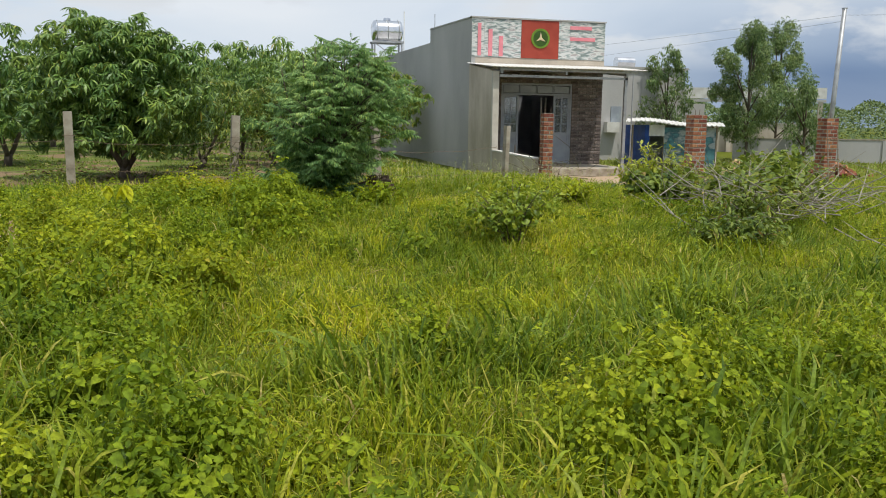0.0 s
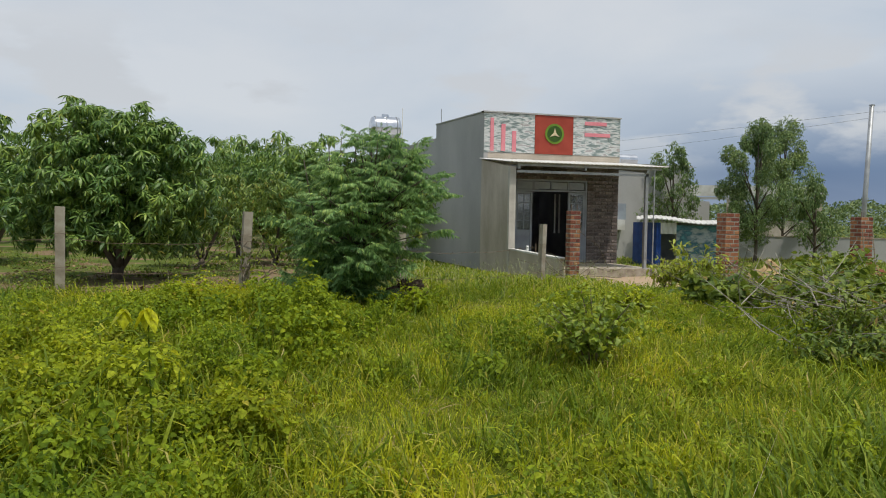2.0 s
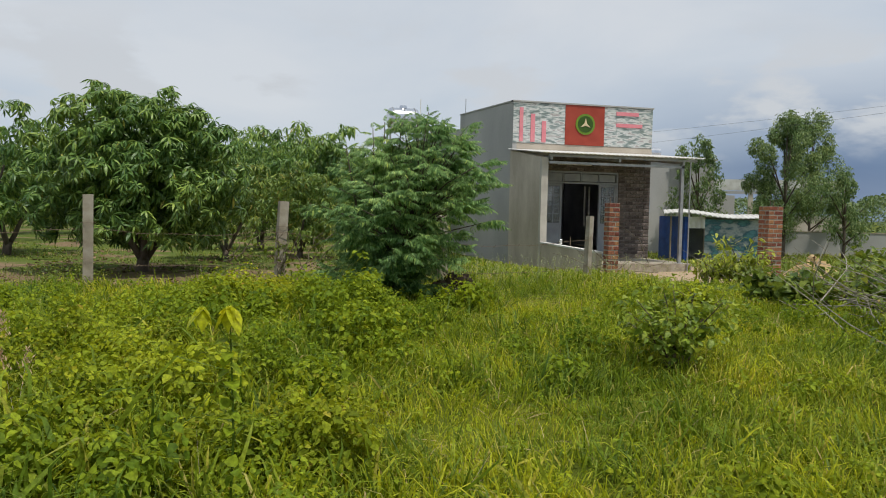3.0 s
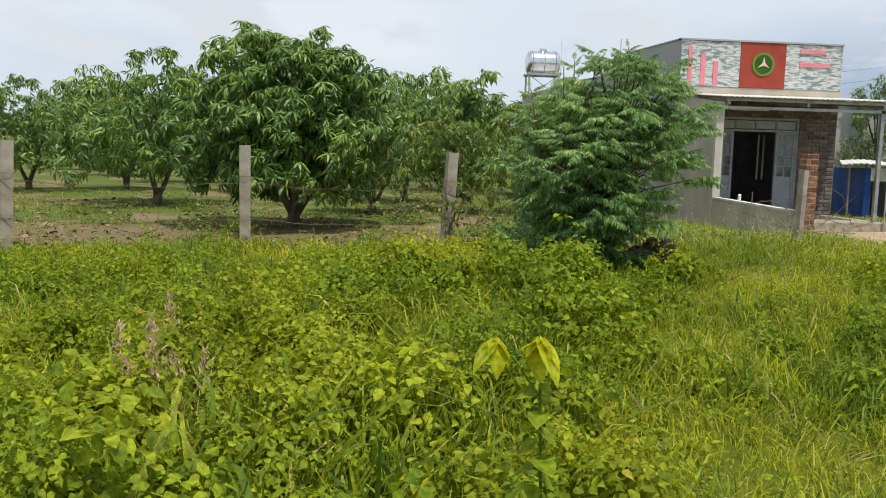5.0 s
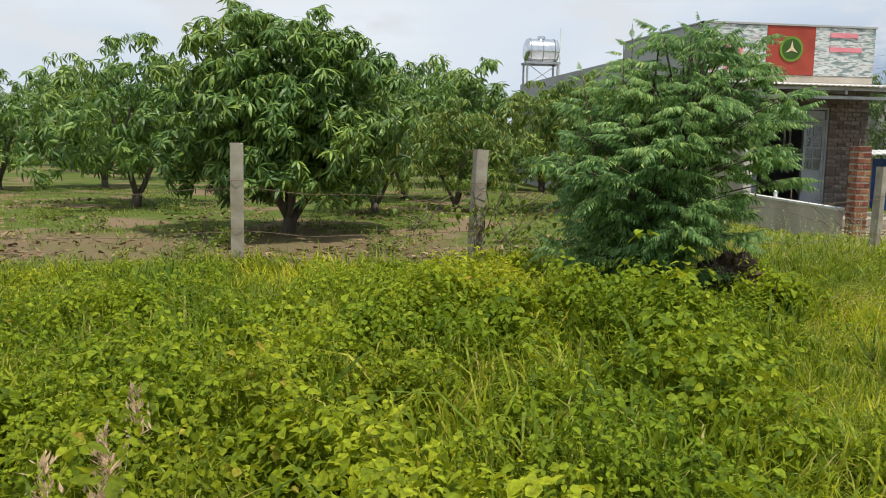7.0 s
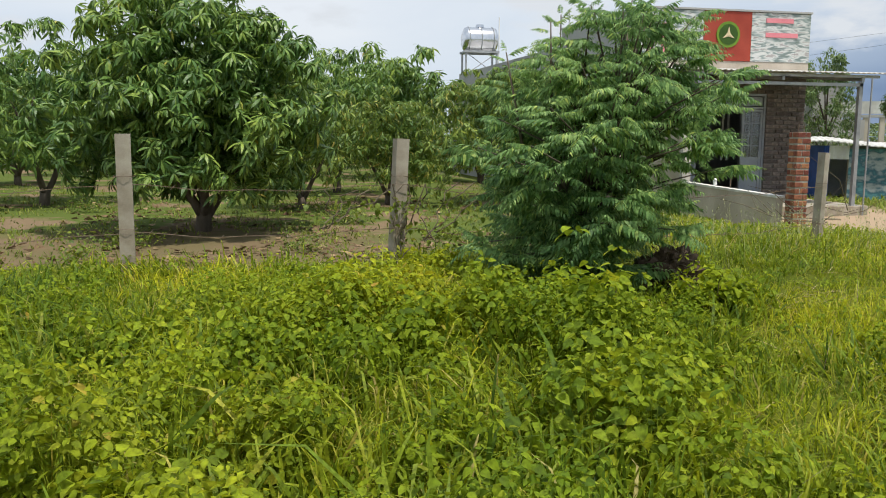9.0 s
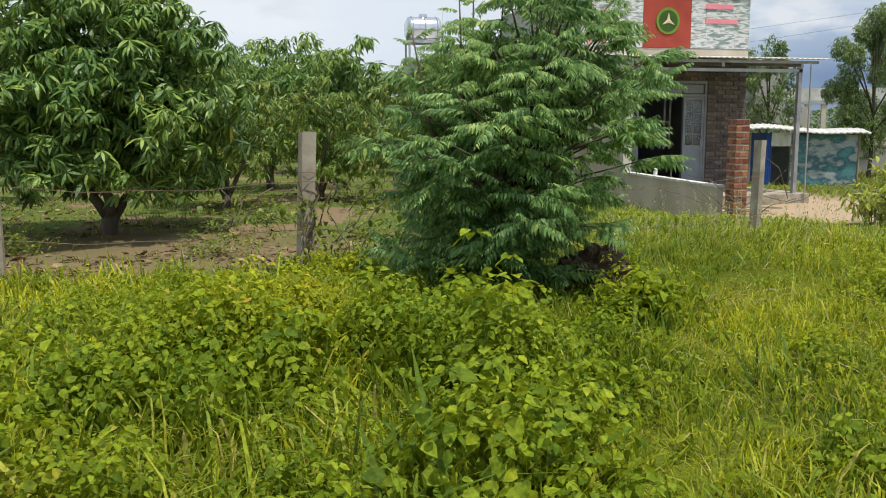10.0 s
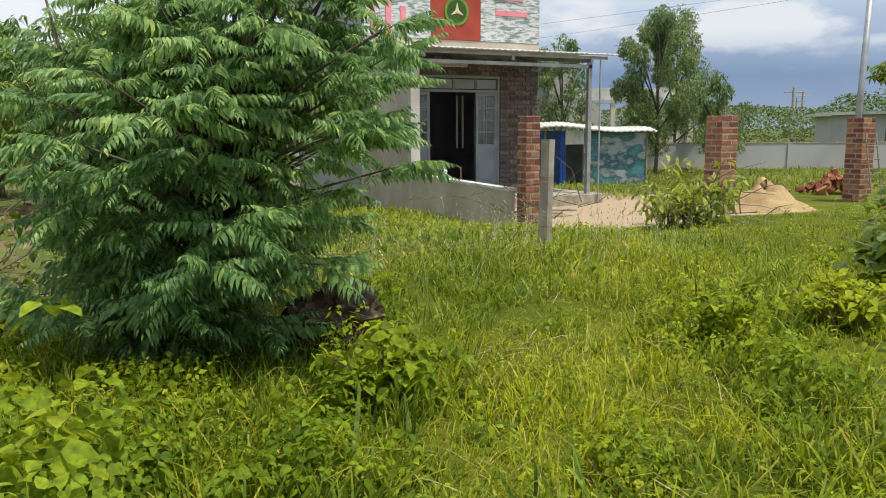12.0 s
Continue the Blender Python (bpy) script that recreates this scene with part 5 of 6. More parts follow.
shrub("shrub", 8.55, 16.65, 0.75, 0.5, 260, 1, "yellow-green leafy shrub with bare sticks before the yard", M_BRIGHT, 0.19, LANCE, 14)
shrub("shrub", 9.25, 16.6, 1.05, 0.7, 330, 11, "tall yellow-green shrub with drooping leaves beside the pillar", M_BRIGHT, 0.2, LANCE, 12)
shrub("shrub", 8.85, 16.45, 0.6, 0.45, 420, 2, "dark green leafy shrub beside the brick pillar", M_SHRUB, 0.14, LANCE, 12)
shrub("shrub", 10.1, 17.1, 0.5, 0.35, 200, 3, "tangle of shrubs against the brick pillar", M_SHRUB, 0.14, LANCE, 10)
shrub("weed_bush", 2.85, 8.25, 0.78, 0.55, 1300, 4, "dense rounded green weed bush", M_BUSH, 0.062, SMALL, 18)
shrub("weed_bush", 4.7, 10.9, 0.38, 0.4, 420, 5, "leafy green weed bush in the grass", M_WEED, 0.06, SMALL, 12)
shrub("weed_bush", 3.9, 11.0, 0.42, 0.22, 160, 15, "small upright leafy weed in the grass", M_WEED, 0.06, SMALL, 8)
shrub("weed_bush", 1.85, 11.1, 0.45, 0.28, 260, 16, "small leafy weed beside the root ball", M_WEED, 0.07, SMALL, 8)
for i, (x, y, hh, rr) in enumerate(((6.3, 9.0, 0.8, 0.75), (7.2, 10.2, 1.0, 0.85), (8.2, 10.8, 1.1, 0.85), (6.2, 11.3, 0.7, 0.6), (7.7, 12.2, 0.95, 0.8), (8.9, 12.4, 1.1, 0.9), (5.4, 8.0, 0.55, 0.6), (9.9, 13.5, 1.05, 0.9))):
    shrub("bramble", x, y, hh * 0.82, rr, 1050, 30 + i, "tangled dark green scrub with dry stalks", M_SHRUB, 0.11, HEART if i % 2 else LANCE, 14)


def stick_heap(x, y, count, length, seed, label, mat, spread=0.7, rise=0.45):
    z = gz(x, y)
    r = np.random.default_rng(seed)
    h = thing("brushwood", (x, y, z), label, "brushwood")
    for k in range(count):
        bm = bmesh.new()
        a, e = r.uniform(0, 6.28), r.uniform(-0.1, 1.0) * rise
        p = Vector((x + r.normal(0, spread), y + r.normal(0, spread), z + r.uniform(0.05, 0.5)))
        d = Vector((math.cos(a), math.sin(a), e)) * length * r.uniform(0.5, 1.2)
        tube(bm, [p, p + d * 0.5 + Vector(r.normal(0, 0.05, 3)), p + d], [0.008, 0.006, 0.002], 5)
        part("stick", bm, mat, h)
    return h


stick_heap(6.6, 9.2, 70, 1.0, 1, "heap of dry grey cut sticks in the scrub", M_STICK, 0.7, 0.6)
stick_heap(7.8, 10.4, 80, 1.1, 2, "large heap of dry grey cut sticks", M_STICK, 0.8, 0.8)
stick_heap(8.8, 16.5, 12, 0.8, 3, "dry pale sticks lying by the yard's edge", M_STICK, 0.45, 1.0)
stick_heap(9.4, 16.3, 10, 0.8, 7, "dry brown twigs piled at the foot of the shrubs", M_TWIG, 0.4, 0.7)
stick_heap(6.9, 17.0, 14, 0.8, 4, "thin dry stalks by the low wall", M_TWIG, 0.35, 1.0)

# root ball beside the young tree
bm = bmesh.new()
bmesh.ops.create_icosphere(bm, subdivisions=4, radius=0.24)
for w in bm.verts:
    f = 1 + 0.45 * noise.noise(w.co * 8) + 0.3 * noise.noise(w.co * 23)
    w.co = Vector((w.co.x * f * 1.15, w.co.y * f, w.co.z * f * 0.85)) + Vector((2.0, 12.15, 0.47))
clump = thing("root_ball", (2.15, 12.2, 0.4), "dark earthy root ball lying beside the young tree", "stump")
part("clod", bm, M_ROOT, clump)
for k in range(70):
    a, e = rng.uniform(0, 6.28), rng.uniform(-0.2, 1.2)
    d = Vector((math.cos(a) * math.cos(e), math.sin(a) * math.cos(e), math.sin(e)))
    p = Vector((2.0, 12.15, 0.47)) + d * 0.2
    bm = bmesh.new()
    tube(bm, [p, p + d * 0.05 + Vector(rng.normal(0, 0.03, 3)), p + d * 0.08 + Vector(rng.normal(0, 0.06, 3))], [0.006, 0.004, 0.002], 5)
    part("root", bm, M_ROOT if k % 3 else M_TWIG, clump)


# climbers on the fence
def vine(x0, y0, x1, y1, z0, z1, n, seed, label):
    r = np.random.default_rng(seed)
    h = thing("vine", (x0, y0, gz(x0, y0)), label, "vine")
    for k in range(4):
        bm = bmesh.new()
        pts = []
        for f in np.linspace(0, 1, 7):
            pts.append((x0 + (x1 - x0) * f * k / 3 + r.normal(0, 0.04), y0 + (y1 - y0) * f * k / 3 - 0.06 + r.normal(0, 0.03), z0 + (z1 - z0) * f))
        tube(bm, pts, 0.006, 5)
        part("stem", bm, M_TWIG, h)
    f = r.random(n)
    p = np.stack([x0 + (x1 - x0) * f + r.normal(0, 0.1, n), y0 + (y1 - y0) * f + r.normal(0, 0.09, n), z0 + (z1 - z0) * r.random(n) * (1 - 0.35 * f)], -1)
    leaf_part("foliage", scatter([SMALL], p, rotations(r.uniform(0, 6.28, n), r.uniform(-1.3, 0, n), r.normal(0, 0.4, n)), 0.06 * r.uniform(0.6, 1.3, n), np.zeros(n, int)), M_SHRUB, h)["kind"] = "stuff"


vine(-0.1, 13.55, 0.15, 13.6, 0.4, 1.15, 130, 1, "thin green climber on the concrete fence post")
vine(-0.75, 13.45, -0.15, 13.55, 0.75, 1.1, 90, 2, "thin green climber hanging on the fence wire")
vine(0.2, 13.62, 0.9, 13.7, 0.6, 1.15, 130, 3, "leafy climber along the fence wire")

# the lime-leaved sapling and the reddish seed plumes
def sapling(x, y, z_top):
    z = gz(x, y)
    h = thing("sapling", (x, y, z), "sapling with large drooping lime-yellow leaves", "plant")
    bm = bmesh.new()
    tube(bm, [(x, y, z - 0.05), (x + 0.02, y, z + 0.5), (x, y + 0.01, z_top)], [0.006, 0.005, 0.003], 6)
    part("stem", bm, M_BUSH, h)
    rows, cols = 12, 9
    bv, bt = [], []
    for a in range(rows):
        f = a / (rows - 1)
        half = 0.34 * math.sin(math.pi * min(1.0, 0.04 + 0.96 * f) ** 0.8) + 0.004
        for b in range(cols):
            u = 2 * b / (cols - 1) - 1
            bv.append((half * u, f - 0.12 * abs(u) * (1 - f), 0.1 * abs(u) * half - 0.3 * f * f + 0.012 * math.cos((f + 0.3 * abs(u)) * 44) * (1 - f)))
    for a in range(rows - 1):
        for b in range(cols - 1):
            q = a * cols + b
            bt += [(q, q + 1, q + cols + 1), (q, q + cols + 1, q + cols)]
    big = (np.array(bv), np.array(bt))

    def broad(at, yaw, pitch, size):
        v, t = placed(big, at, yaw, pitch, rng.normal(0, 0.2), size)
        return under(new("leaf", mesh_from("leaf", v, t, M_LIME, True)), h)

    for k, (yaw, pitch, s) in enumerate(((0.3, -0.9, 0.09), (1.5, -0.75, 0.115), (2.7, -1.0, 0.1), (3.9, -0.8, 0.12), (5.0, -0.85, 0.11), (0.9, -0.2, 0.06))):
        broad((x, y, z_top), yaw, pitch, s)
    bm = bmesh.new()
    tube(bm, [(x, y, z_top - 0.14), (x - 0.06, y + 0.02, z_top - 0.05), (x - 0.11, y + 0.03, z_top - 0.005)], [0.003, 0.0025, 0.002], 6)
    part("side_shoot", bm, M_BUSH, h)
    for yaw, pitch, s in ((0.6, -0.8, 0.085), (2.0, -0.6, 0.1), (3.4, -0.95, 0.095), (4.9, -0.8, 0.085)):
        broad((x - 0.11, y + 0.03, z_top - 0.005), yaw, pitch, s)
    for k in range(34):
        f = 0.12 + 0.8 * k / 34
        leaf_part("lower_leaf", placed(HEART, (x, y, z + (z_top - z) * f), k * 2.4, rng.uniform(-0.7, 0.15), rng.normal(0, 0.2), rng.uniform(0.05, 0.085)), M_WEED, h)
    return h


sapling(-0.74, 5.70, 1.06)


def plume(x, y, z_top, seed):
    z = gz(x, y)
    h = thing("plume_grass", (x, y, z), "tall grass clump with reddish feathery seed heads", "grass clump")
    r = np.random.default_rng(seed)
    stalks, heads = [], []
    for k in range(4):
        tip = np.array([x + r.normal(0, 0.1), y + r.normal(0, 0.1), z_top - 0.12 * r.random()])
        stalks.append(stem((x + r.normal(0, 0.03), y + r.normal(0, 0.03), z), tip, 0.003))
        for j in range(75):
            f = r.random()
            p = tip - np.array([0, 0, 0.17 * f]) + r.normal(0, 0.008 + 0.02 * f, 3)
            heads.append(placed(LEAFLET, p, r.uniform(0, 6.28), r.uniform(0.5, 1.4), 0, 0.038 * r.uniform(0.5, 1.2)))
    leaf_part("stalks", join(stalks), M_DRY, h)
    leaf_part("seed_heads", join(heads), M_PLUME, h, "reddish feathery seed heads")


for i, (x, y, z) in enumerate(((-1.95, 7.3, 0.72), (-2.2, 7.6, 0.78))):
    plume(x, y, z, 60 + i)


# ---- the overgrown field: weeds and grass nobody could count ----
LINE_Y, LINE_X = [-0.1, 0.8, 1.6, 2.3, 2.8, 4.2, 5.0, 5.7, 6.2, 7.2, 7.9], [0, -0.05, -0.4, -0.75, -0.95, -1.28, -1.44, -1.48, -0.9, -0.08, 0.48]
# weed patches away from the leafy side: place, radius and strength
PATCHES = np.array([(2.3, 2.9, 0.9, 1.0), (1.4, 2.5, 0.5, 0.7), (3.3, 3.7, 0.6, 0.9), (-0.6, 3.2, 0.7, 1.0), (0.5, 2.6, 0.4, 0.6), (1.85, 11.1, 0.26, 1.0), (4.1, 11.0, 0.28, 1.0), (3.6, 10.4, 0.22, 0.7),
                    (1.95, 9.9, 0.2, 0.8), (5.0, 11.6, 0.4, 0.6), (3.4, 7.6, 0.5, 0.5), (2.2, 8.8, 0.3, 0.6), (1.2, 10.3, 0.4, 0.5), (0.9, 11.2, 0.4, 0.5), (5.6, 9.6, 0.6, 0.6), (1.3, 5.0, 0.3, 0.6), (3.2, 5.2, 0.4, 0.6)])


def noise_at(x, y, scale, seed):
    return np.array([noise.noise((a * scale, b * scale, seed)) for a, b in zip(x, y)])


def weediness(x, y):
    """How much of the growth is leafy weed: most on one side of the trodden grass, and in patches."""
    edge = np.interp(y, [0, 5, 7, 8.2, 9, 10.2, 11.5, 12.5], [-0.3, -0.15, 0.1, 0.3, 0.8, 1.25, 0.7, 0.7])
    side = smooth01(-0.1, 0.5, edge - x) * (1 - 0.55 * smooth01(-2.2, -3.4, x)) * (0.45 + 0.55 * smooth01(3.5, 5.2, y))
    patch = np.zeros(len(x))
    for a, b, c, f in PATCHES:
        patch = np.maximum(patch, f * np.exp(-(((x - a) ** 2 + (y - b) ** 2) / c ** 2) ** 2))
    bank = 1 - 0.7 * smooth01(-2.3, -0.9, y - fence_y(x))
    return np.maximum(side * bank, patch)


def sprig(leaves, shape):
    """A shoot tip: a loose whorl of leaves, the lower ones larger and hanging."""
    out = []
    for i in range(leaves):
        f = i / leaves
        yaw = i * 2.4 + rng.normal(0, 0.3)
        reach = (0.75 - 0.5 * f) * rng.uniform(0.5, 1.2)
        p = np.array([-math.sin(yaw) * reach, math.cos(yaw) * reach, -0.9 + 1.0 * f + rng.normal(0, 0.12)])
        out.append(placed(shape, p, yaw, rng.uniform(-0.85, -0.05) + 0.35 * f, rng.normal(0, 0.35), rng.uniform(0.75, 1.25) * (1.15 - 0.5 * f)))
    return join(out)


def many_stems(p0, p1, w):
    """Thin three-sided stalks from the points p0 to p1."""
    k = len(p0)
    v = np.stack([p0 + np.array([w, 0, 0]), p0 + np.array([-w, w, 0]), p0 + np.array([-w, -w, 0]), p1], 1)
    t = np.array([(0, 1, 3), (1, 2, 3), (2, 0, 3)])[None] + 4 * np.arange(k)[:, None, None]
    return v.reshape(-1, 3), t.reshape(-1, 3)


def in_field(x, y):
    s = y - fence_y(x)
    return (np.hypot(x - 1.06, y - 12.28) > 0.35) & (x > -1.6 - 0.40 * y) & (x < 2.0 + 1.0 * y) & ~((s > 0.15) & (x < 4.3 + 0.3 * s)) & ~((x > 6.3) & (x < 6.85) & (y > 17.3)) & (y < 16.7 + 0.35 * np.sin(x * 2.1))


def from_line(x, y):
    return np.min([np.hypot(x - a, y - b) for a, b in zip(LINE_X, LINE_Y)], 0)


def weed_clumps():
    """Each weed is a low dome of shoots, standing among others with hollows between."""
    r = np.random.default_rng(99)
    n = 3300
    x, y = r.uniform(-6.5, 9.5, n), r.uniform(0.8, 13.2, n)
    w = weediness(x, y)
    lump = noise_at(x, y, 0.8, 3) + 0.6 * noise_at(x, y, 2.1, 6)
    keep = in_field(x, y) & (r.random(n) < np.clip(w * (0.5 + 0.95 * lump), 0, 0.85) + 0.045 + 0.05 * (y > 8.3))
    x, y, w, lump = x[keep], y[keep], w[keep], lump[keep]
    k = len(x)
    far = from_line(x, y)
    rad = r.uniform(0.13, 0.34, k) * (0.75 + 0.35 * w)
    tall = (0.17 + 0.27 * w + 0.16 * lump) * r.uniform(0.7, 1.35, k)
    tall = np.clip(tall * np.interp(y - fence_y(x), [-5, -3, -1, 0], [1, 0.85, 0.6, 0.45]), 0.12, 0.66)
    tall = np.where(far < 0.7, np.minimum(tall, 0.36), tall)
    tone = noise_at(x, y, 0.9, 21) + 0.5 * noise_at(x, y, 3.0, 23) + r.normal(0, 0.15, k) - 0.3 * (y < 7.4) * (x < -0.2) - 0.18 * (y > 9.8)
    leaf = np.where(r.random(k) < 0.35, r.uniform(0.046, 0.066, k), r.uniform(0.03, 0.046, k))
    blade4 = (np.array([(0, 0, 0), (0.38, 0.36, 0.08), (0, 1, -0.16), (-0.38, 0.36, 0.08), (0, 0.4, -0.02)]), np.array([(0, 1, 4), (1, 2, 4), (2, 3, 4), (3, 0, 4)]))
    for name, sel, shape, leaves, mat, label in (
            ("weeds", (far < 3.4) & (tone > -0.12) & (tone < 0.2), OVATE, 6, M_WEED, "knee-high tangle of bright green ovate-leaved weeds"),
            ("deep_green_weeds", (far < 3.4) & (tone <= -0.12), OVATE, 6, M_DEEP, "bushy clumps of deeper green weeds"),
            ("yellow_green_weeds", (far < 3.4) & (tone >= 0.2), OVATE, 6, M_LIGHT, "soft clumps of yellow-green weeds"),
            ("far_weeds", (far >= 3.4) & (tone > -0.05), blade4, 6, M_WEED, "knee-high tangle of bright green weeds towards the fence"),
            ("far_deep_weeds", (far >= 3.4) & (tone <= -0.05), blade4, 6, M_DEEP, "deeper green weed clumps towards the fence")):
        tpl = [sprig(leaves, shape) for _ in range(6)]
        pos, yaw, tilt, size, low = [], [], [], [], []
        for i in np.nonzero(sel)[0]:
            m = int(np.clip(rad[i] ** 2 * 1.9 / leaf[i] ** 1.3 * 8, 9, 70))
            az, cz = r.uniform(0, math.tau, m), r.uniform(0.0, 1.0, m) ** 0.75
            sz = np.sqrt(1 - cz ** 2)
            out = np.where(r.random(m) < 0.25, r.uniform(0.45, 0.8, m), r.uniform(0.85, 1.12, m))
            p = np.stack([x[i] + rad[i] * sz * out * np.cos(az), y[i] + rad[i] * sz * out * np.sin(az), tall[i] * (0.12 + 0.88 * cz * out) + np.where(r.random(m) < 0.14, r.uniform(0.03, 0.13, m), 0)], -1)
            p[:, 2] += ground_z(p[:, 0], p[:, 1])
            pos.append(p)
            low.append(np.stack([x[i] + (p[:, 0] - x[i]) * 0.4, y[i] + (p[:, 1] - y[i]) * 0.4, np.full(m, gz(x[i], y[i]))], -1))
            yaw.append(az - math.pi / 2 + r.normal(0, 0.4, m))
            tilt.append(-np.arccos(cz) * 0.5 + r.normal(0, 0.25, m))
            size.append(leaf[i] * r.uniform(0.7, 1.25, m))
        pos, low = np.concatenate(pos), np.concatenate(low)
        k = len(pos)
        cloud = scatter(tpl, pos, rotations(np.concatenate(yaw), np.concatenate(tilt), r.normal(0, 0.2, k)), np.concatenate(size), r.integers(0, 6, k))
        st = many_stems(low[::3], pos[::3], 0.003)
        tagged(new(name, mesh_from(name, *join([cloud, st]), mat)), label, "weeds", kind="stuff")


def field():
    r = np.random.default_rng(98)
    n = 96000
    x, y = r.uniform(-6.5, 14.5, n), r.uniform(0.8, 17.4, n)
    keep = in_field(x, y)
    x, y = x[keep], y[keep]
    s, z = y - fence_y(x), ground_z(x, y)
    w, far = weediness(x, y), from_line(x, y)
    lump = 0.6 * noise_at(x, y, 0.9, 0) + 0.6 * noise_at(x, y, 2.3, 4) + 0.4 * noise_at(x, y, 5, 8)
    tone = noise_at(x, y, 0.8, 9) + 0.8 * noise_at(x, y, 2.6, 12)
    near = np.clip(1.25 - 0.075 * far, 0.4, 1)
    # low creeping weeds in the grass
    lk = r.random(len(x)) < (0.07 + 0.10 * (lump > 0.1)) * near
    k = lk.sum()
    low = [sprig(6, KITE) for _ in range(4)]
    deep_low = r.random(k) < 0.45
    pos = np.stack([x[lk], y[lk], z[lk] + 0.05 + 0.13 * r.random(k)], -1)
    rot, size, pick = rotations(r.uniform(0, 6.28, k), r.normal(0, 0.3, k), r.normal(0, 0.3, k)), r.uniform(0.024, 0.055, k), r.integers(0, 4, k)
    for name, sel, mat, label in (("low_weeds", ~deep_low, M_WEED, "low creeping green weeds growing through the grass"), ("low_deep_weeds", deep_low, M_DEEP, "low deeper green weeds growing through the grass")):
        tagged(new(name, mesh_from(name, *scatter(low, pos[sel], rot[sel], size[sel], pick[sel]), mat)), label, "weeds", kind="stuff")
    # grass: green among the weeds, yellowing where it is trodden, deep and long in a swath across
    gk = (r.random(len(x)) > w * 0.32) & (r.random(len(x)) < 0.6 * near + 0.1 * (y > 8.5) * (y < 13.2)) & ~((x > 6.9) & (x < 8.4) & (y > 16.3))
    mid = np.interp(y, [0, 5, 7, 8.2, 9, 10.2, 11.5, 17], [0.6, 0.7, 0.9, 1.1, 1.7, 2.4, 2.8, 5.0])
    trod = np.exp(-((x - mid) / 0.9) ** 2) * (y > 4.6) * (y < 11.8)
    swath = np.exp(-((y - 4.45 - 0.33 * (x - 0.5)) / 0.5) ** 2) * (x > 0.2) * (x < 6.5)
    yellow = gk & (r.random(len(x)) < np.clip(0.8 * trod + 1.15 * tone - swath, 0, 0.95)) & (y < 13.2)
    deep = gk & ~yellow & (r.random(len(x)) < np.clip(0.85 * swath + 1.5 * (-tone - 0.1), 0, 0.92))
    green = gk & ~yellow & ~deep
    fine = [grass_tuft(8, 1.0, 0.45, b, 0.027) for b in (0.8, 1.15, 1.5, 1.9)]
    coarse = [grass_tuft(6, 1.0, 0.36, b, 0.03) for b in (0.8, 1.1, 1.4, 1.7)]
    for name, mask, mat, tall0, label in (("grass", green, M_GRASS, 0.155, "rank green grass standing among the weeds"), ("trodden_grass", yellow, M_GRASS_Y, 0.135, "yellowing trodden grass along the line walked"),
                                          ("deep_grass", deep, M_GRASS_D, 0.18, "long deep green grass leaning in swaths")):
        k = mask.sum()
        px, py, ps = x[mask], y[mask], s[mask]
        tall = tall0 * (1 + 0.75 * lump[mask] + 0.5 * swath[mask] + 0.7 * w[mask]) * r.uniform(0.6, 1.35, k) + 0.07 * np.exp(-(ps / 0.5) ** 2) + 0.2 * np.exp(-((px - 4.3) / 0.9) ** 2 - ((ps + 0.6) / 0.6) ** 2)
        tall = np.clip(tall * np.interp(py, [7.5, 9.5, 13.5, 15.5], [1.0, 0.85, 0.72, 0.45]), 0.07, 0.6)
        # blades of one spot lean one way
        lean_way = 9 * noise_at(px, py, 0.8, 31)
        rot = rotations(lean_way + r.normal(0, 1.1, k), r.normal(-0.2, 0.3, k), r.normal(0, 0.15, k))
        pos, close = np.stack([px, py, z[mask]], -1), far[mask] < 4.2
        pieces = []
        for sel, tpl in ((close, fine), (~close, coarse)):
            pieces.append(scatter(tpl, pos[sel], rot[sel], tall[sel], r.integers(0, 4, sel.sum())))
        tagged(new(name, mesh_from(name, *join(pieces), mat)), label, "grass", kind="stuff")
    # seeding stalks on the bank towards the wall
    k = 420
    sx = r.uniform(2.0, 6.4, k)
    sy = fence_y(sx) + r.uniform(-1.6, 1.2, k)
    seeds = []
    for a, b in zip(sx, sy):
        foot, tip = np.array([a, b, gz(a, b)]), np.array([a + r.normal(0, 0.07), b + r.normal(0, 0.07), gz(a, b) + r.uniform(0.25, 0.46)])
        seeds.append(stem(foot, tip, 0.002))
        for j in range(5):
            seeds.append(placed(LEAFLET, tip - (tip - foot) * 0.05 * j, r.uniform(0, 6.28), r.uniform(0.2, 1.2), 0, r.uniform(0.02, 0.04)))
    tagged(new("seed_grass", mesh_from("seed_grass", *join(seeds), M_SEED)), "pale grey-green seeding grass on the bank", "grass", kind="stuff")
    # dry trampled straw lying in the trodden grass
    k = 1500
    i = np.nonzero(yellow & (noise_at(x, y, 1.3, 41) > 0.12) & (far < 6))[0]
    i = r.choice(i, min(k, len(i)), replace=False)
    k = len(i)
    blade = (np.array([(-0.012, 0, 0), (0.012, 0, 0), (0.01, 0.55, 0.06), (-0.01, 0.55, 0.06), (0, 1, -0.02)]), np.array([(0, 1, 2), (0, 2, 3), (3, 2, 4)]))
    straw = scatter([blade], np.stack([x[i], y[i], z[i] + r.uniform(0.02, 0.1, k)], -1), rotations(r.uniform(0, 6.28, k), r.normal(0.1, 0.25, k), r.normal(0, 0.4, k)), r.uniform(0.1, 0.24, k), np.zeros(k, int))
    tagged(new("straw", mesh_from("straw", *straw, M_STRAW)), "dry flattened straw lying in the trodden grass", "grass", kind="stuff")
    # dry stalks here and there
    k = 60
    i = r.integers(0, len(x), k)
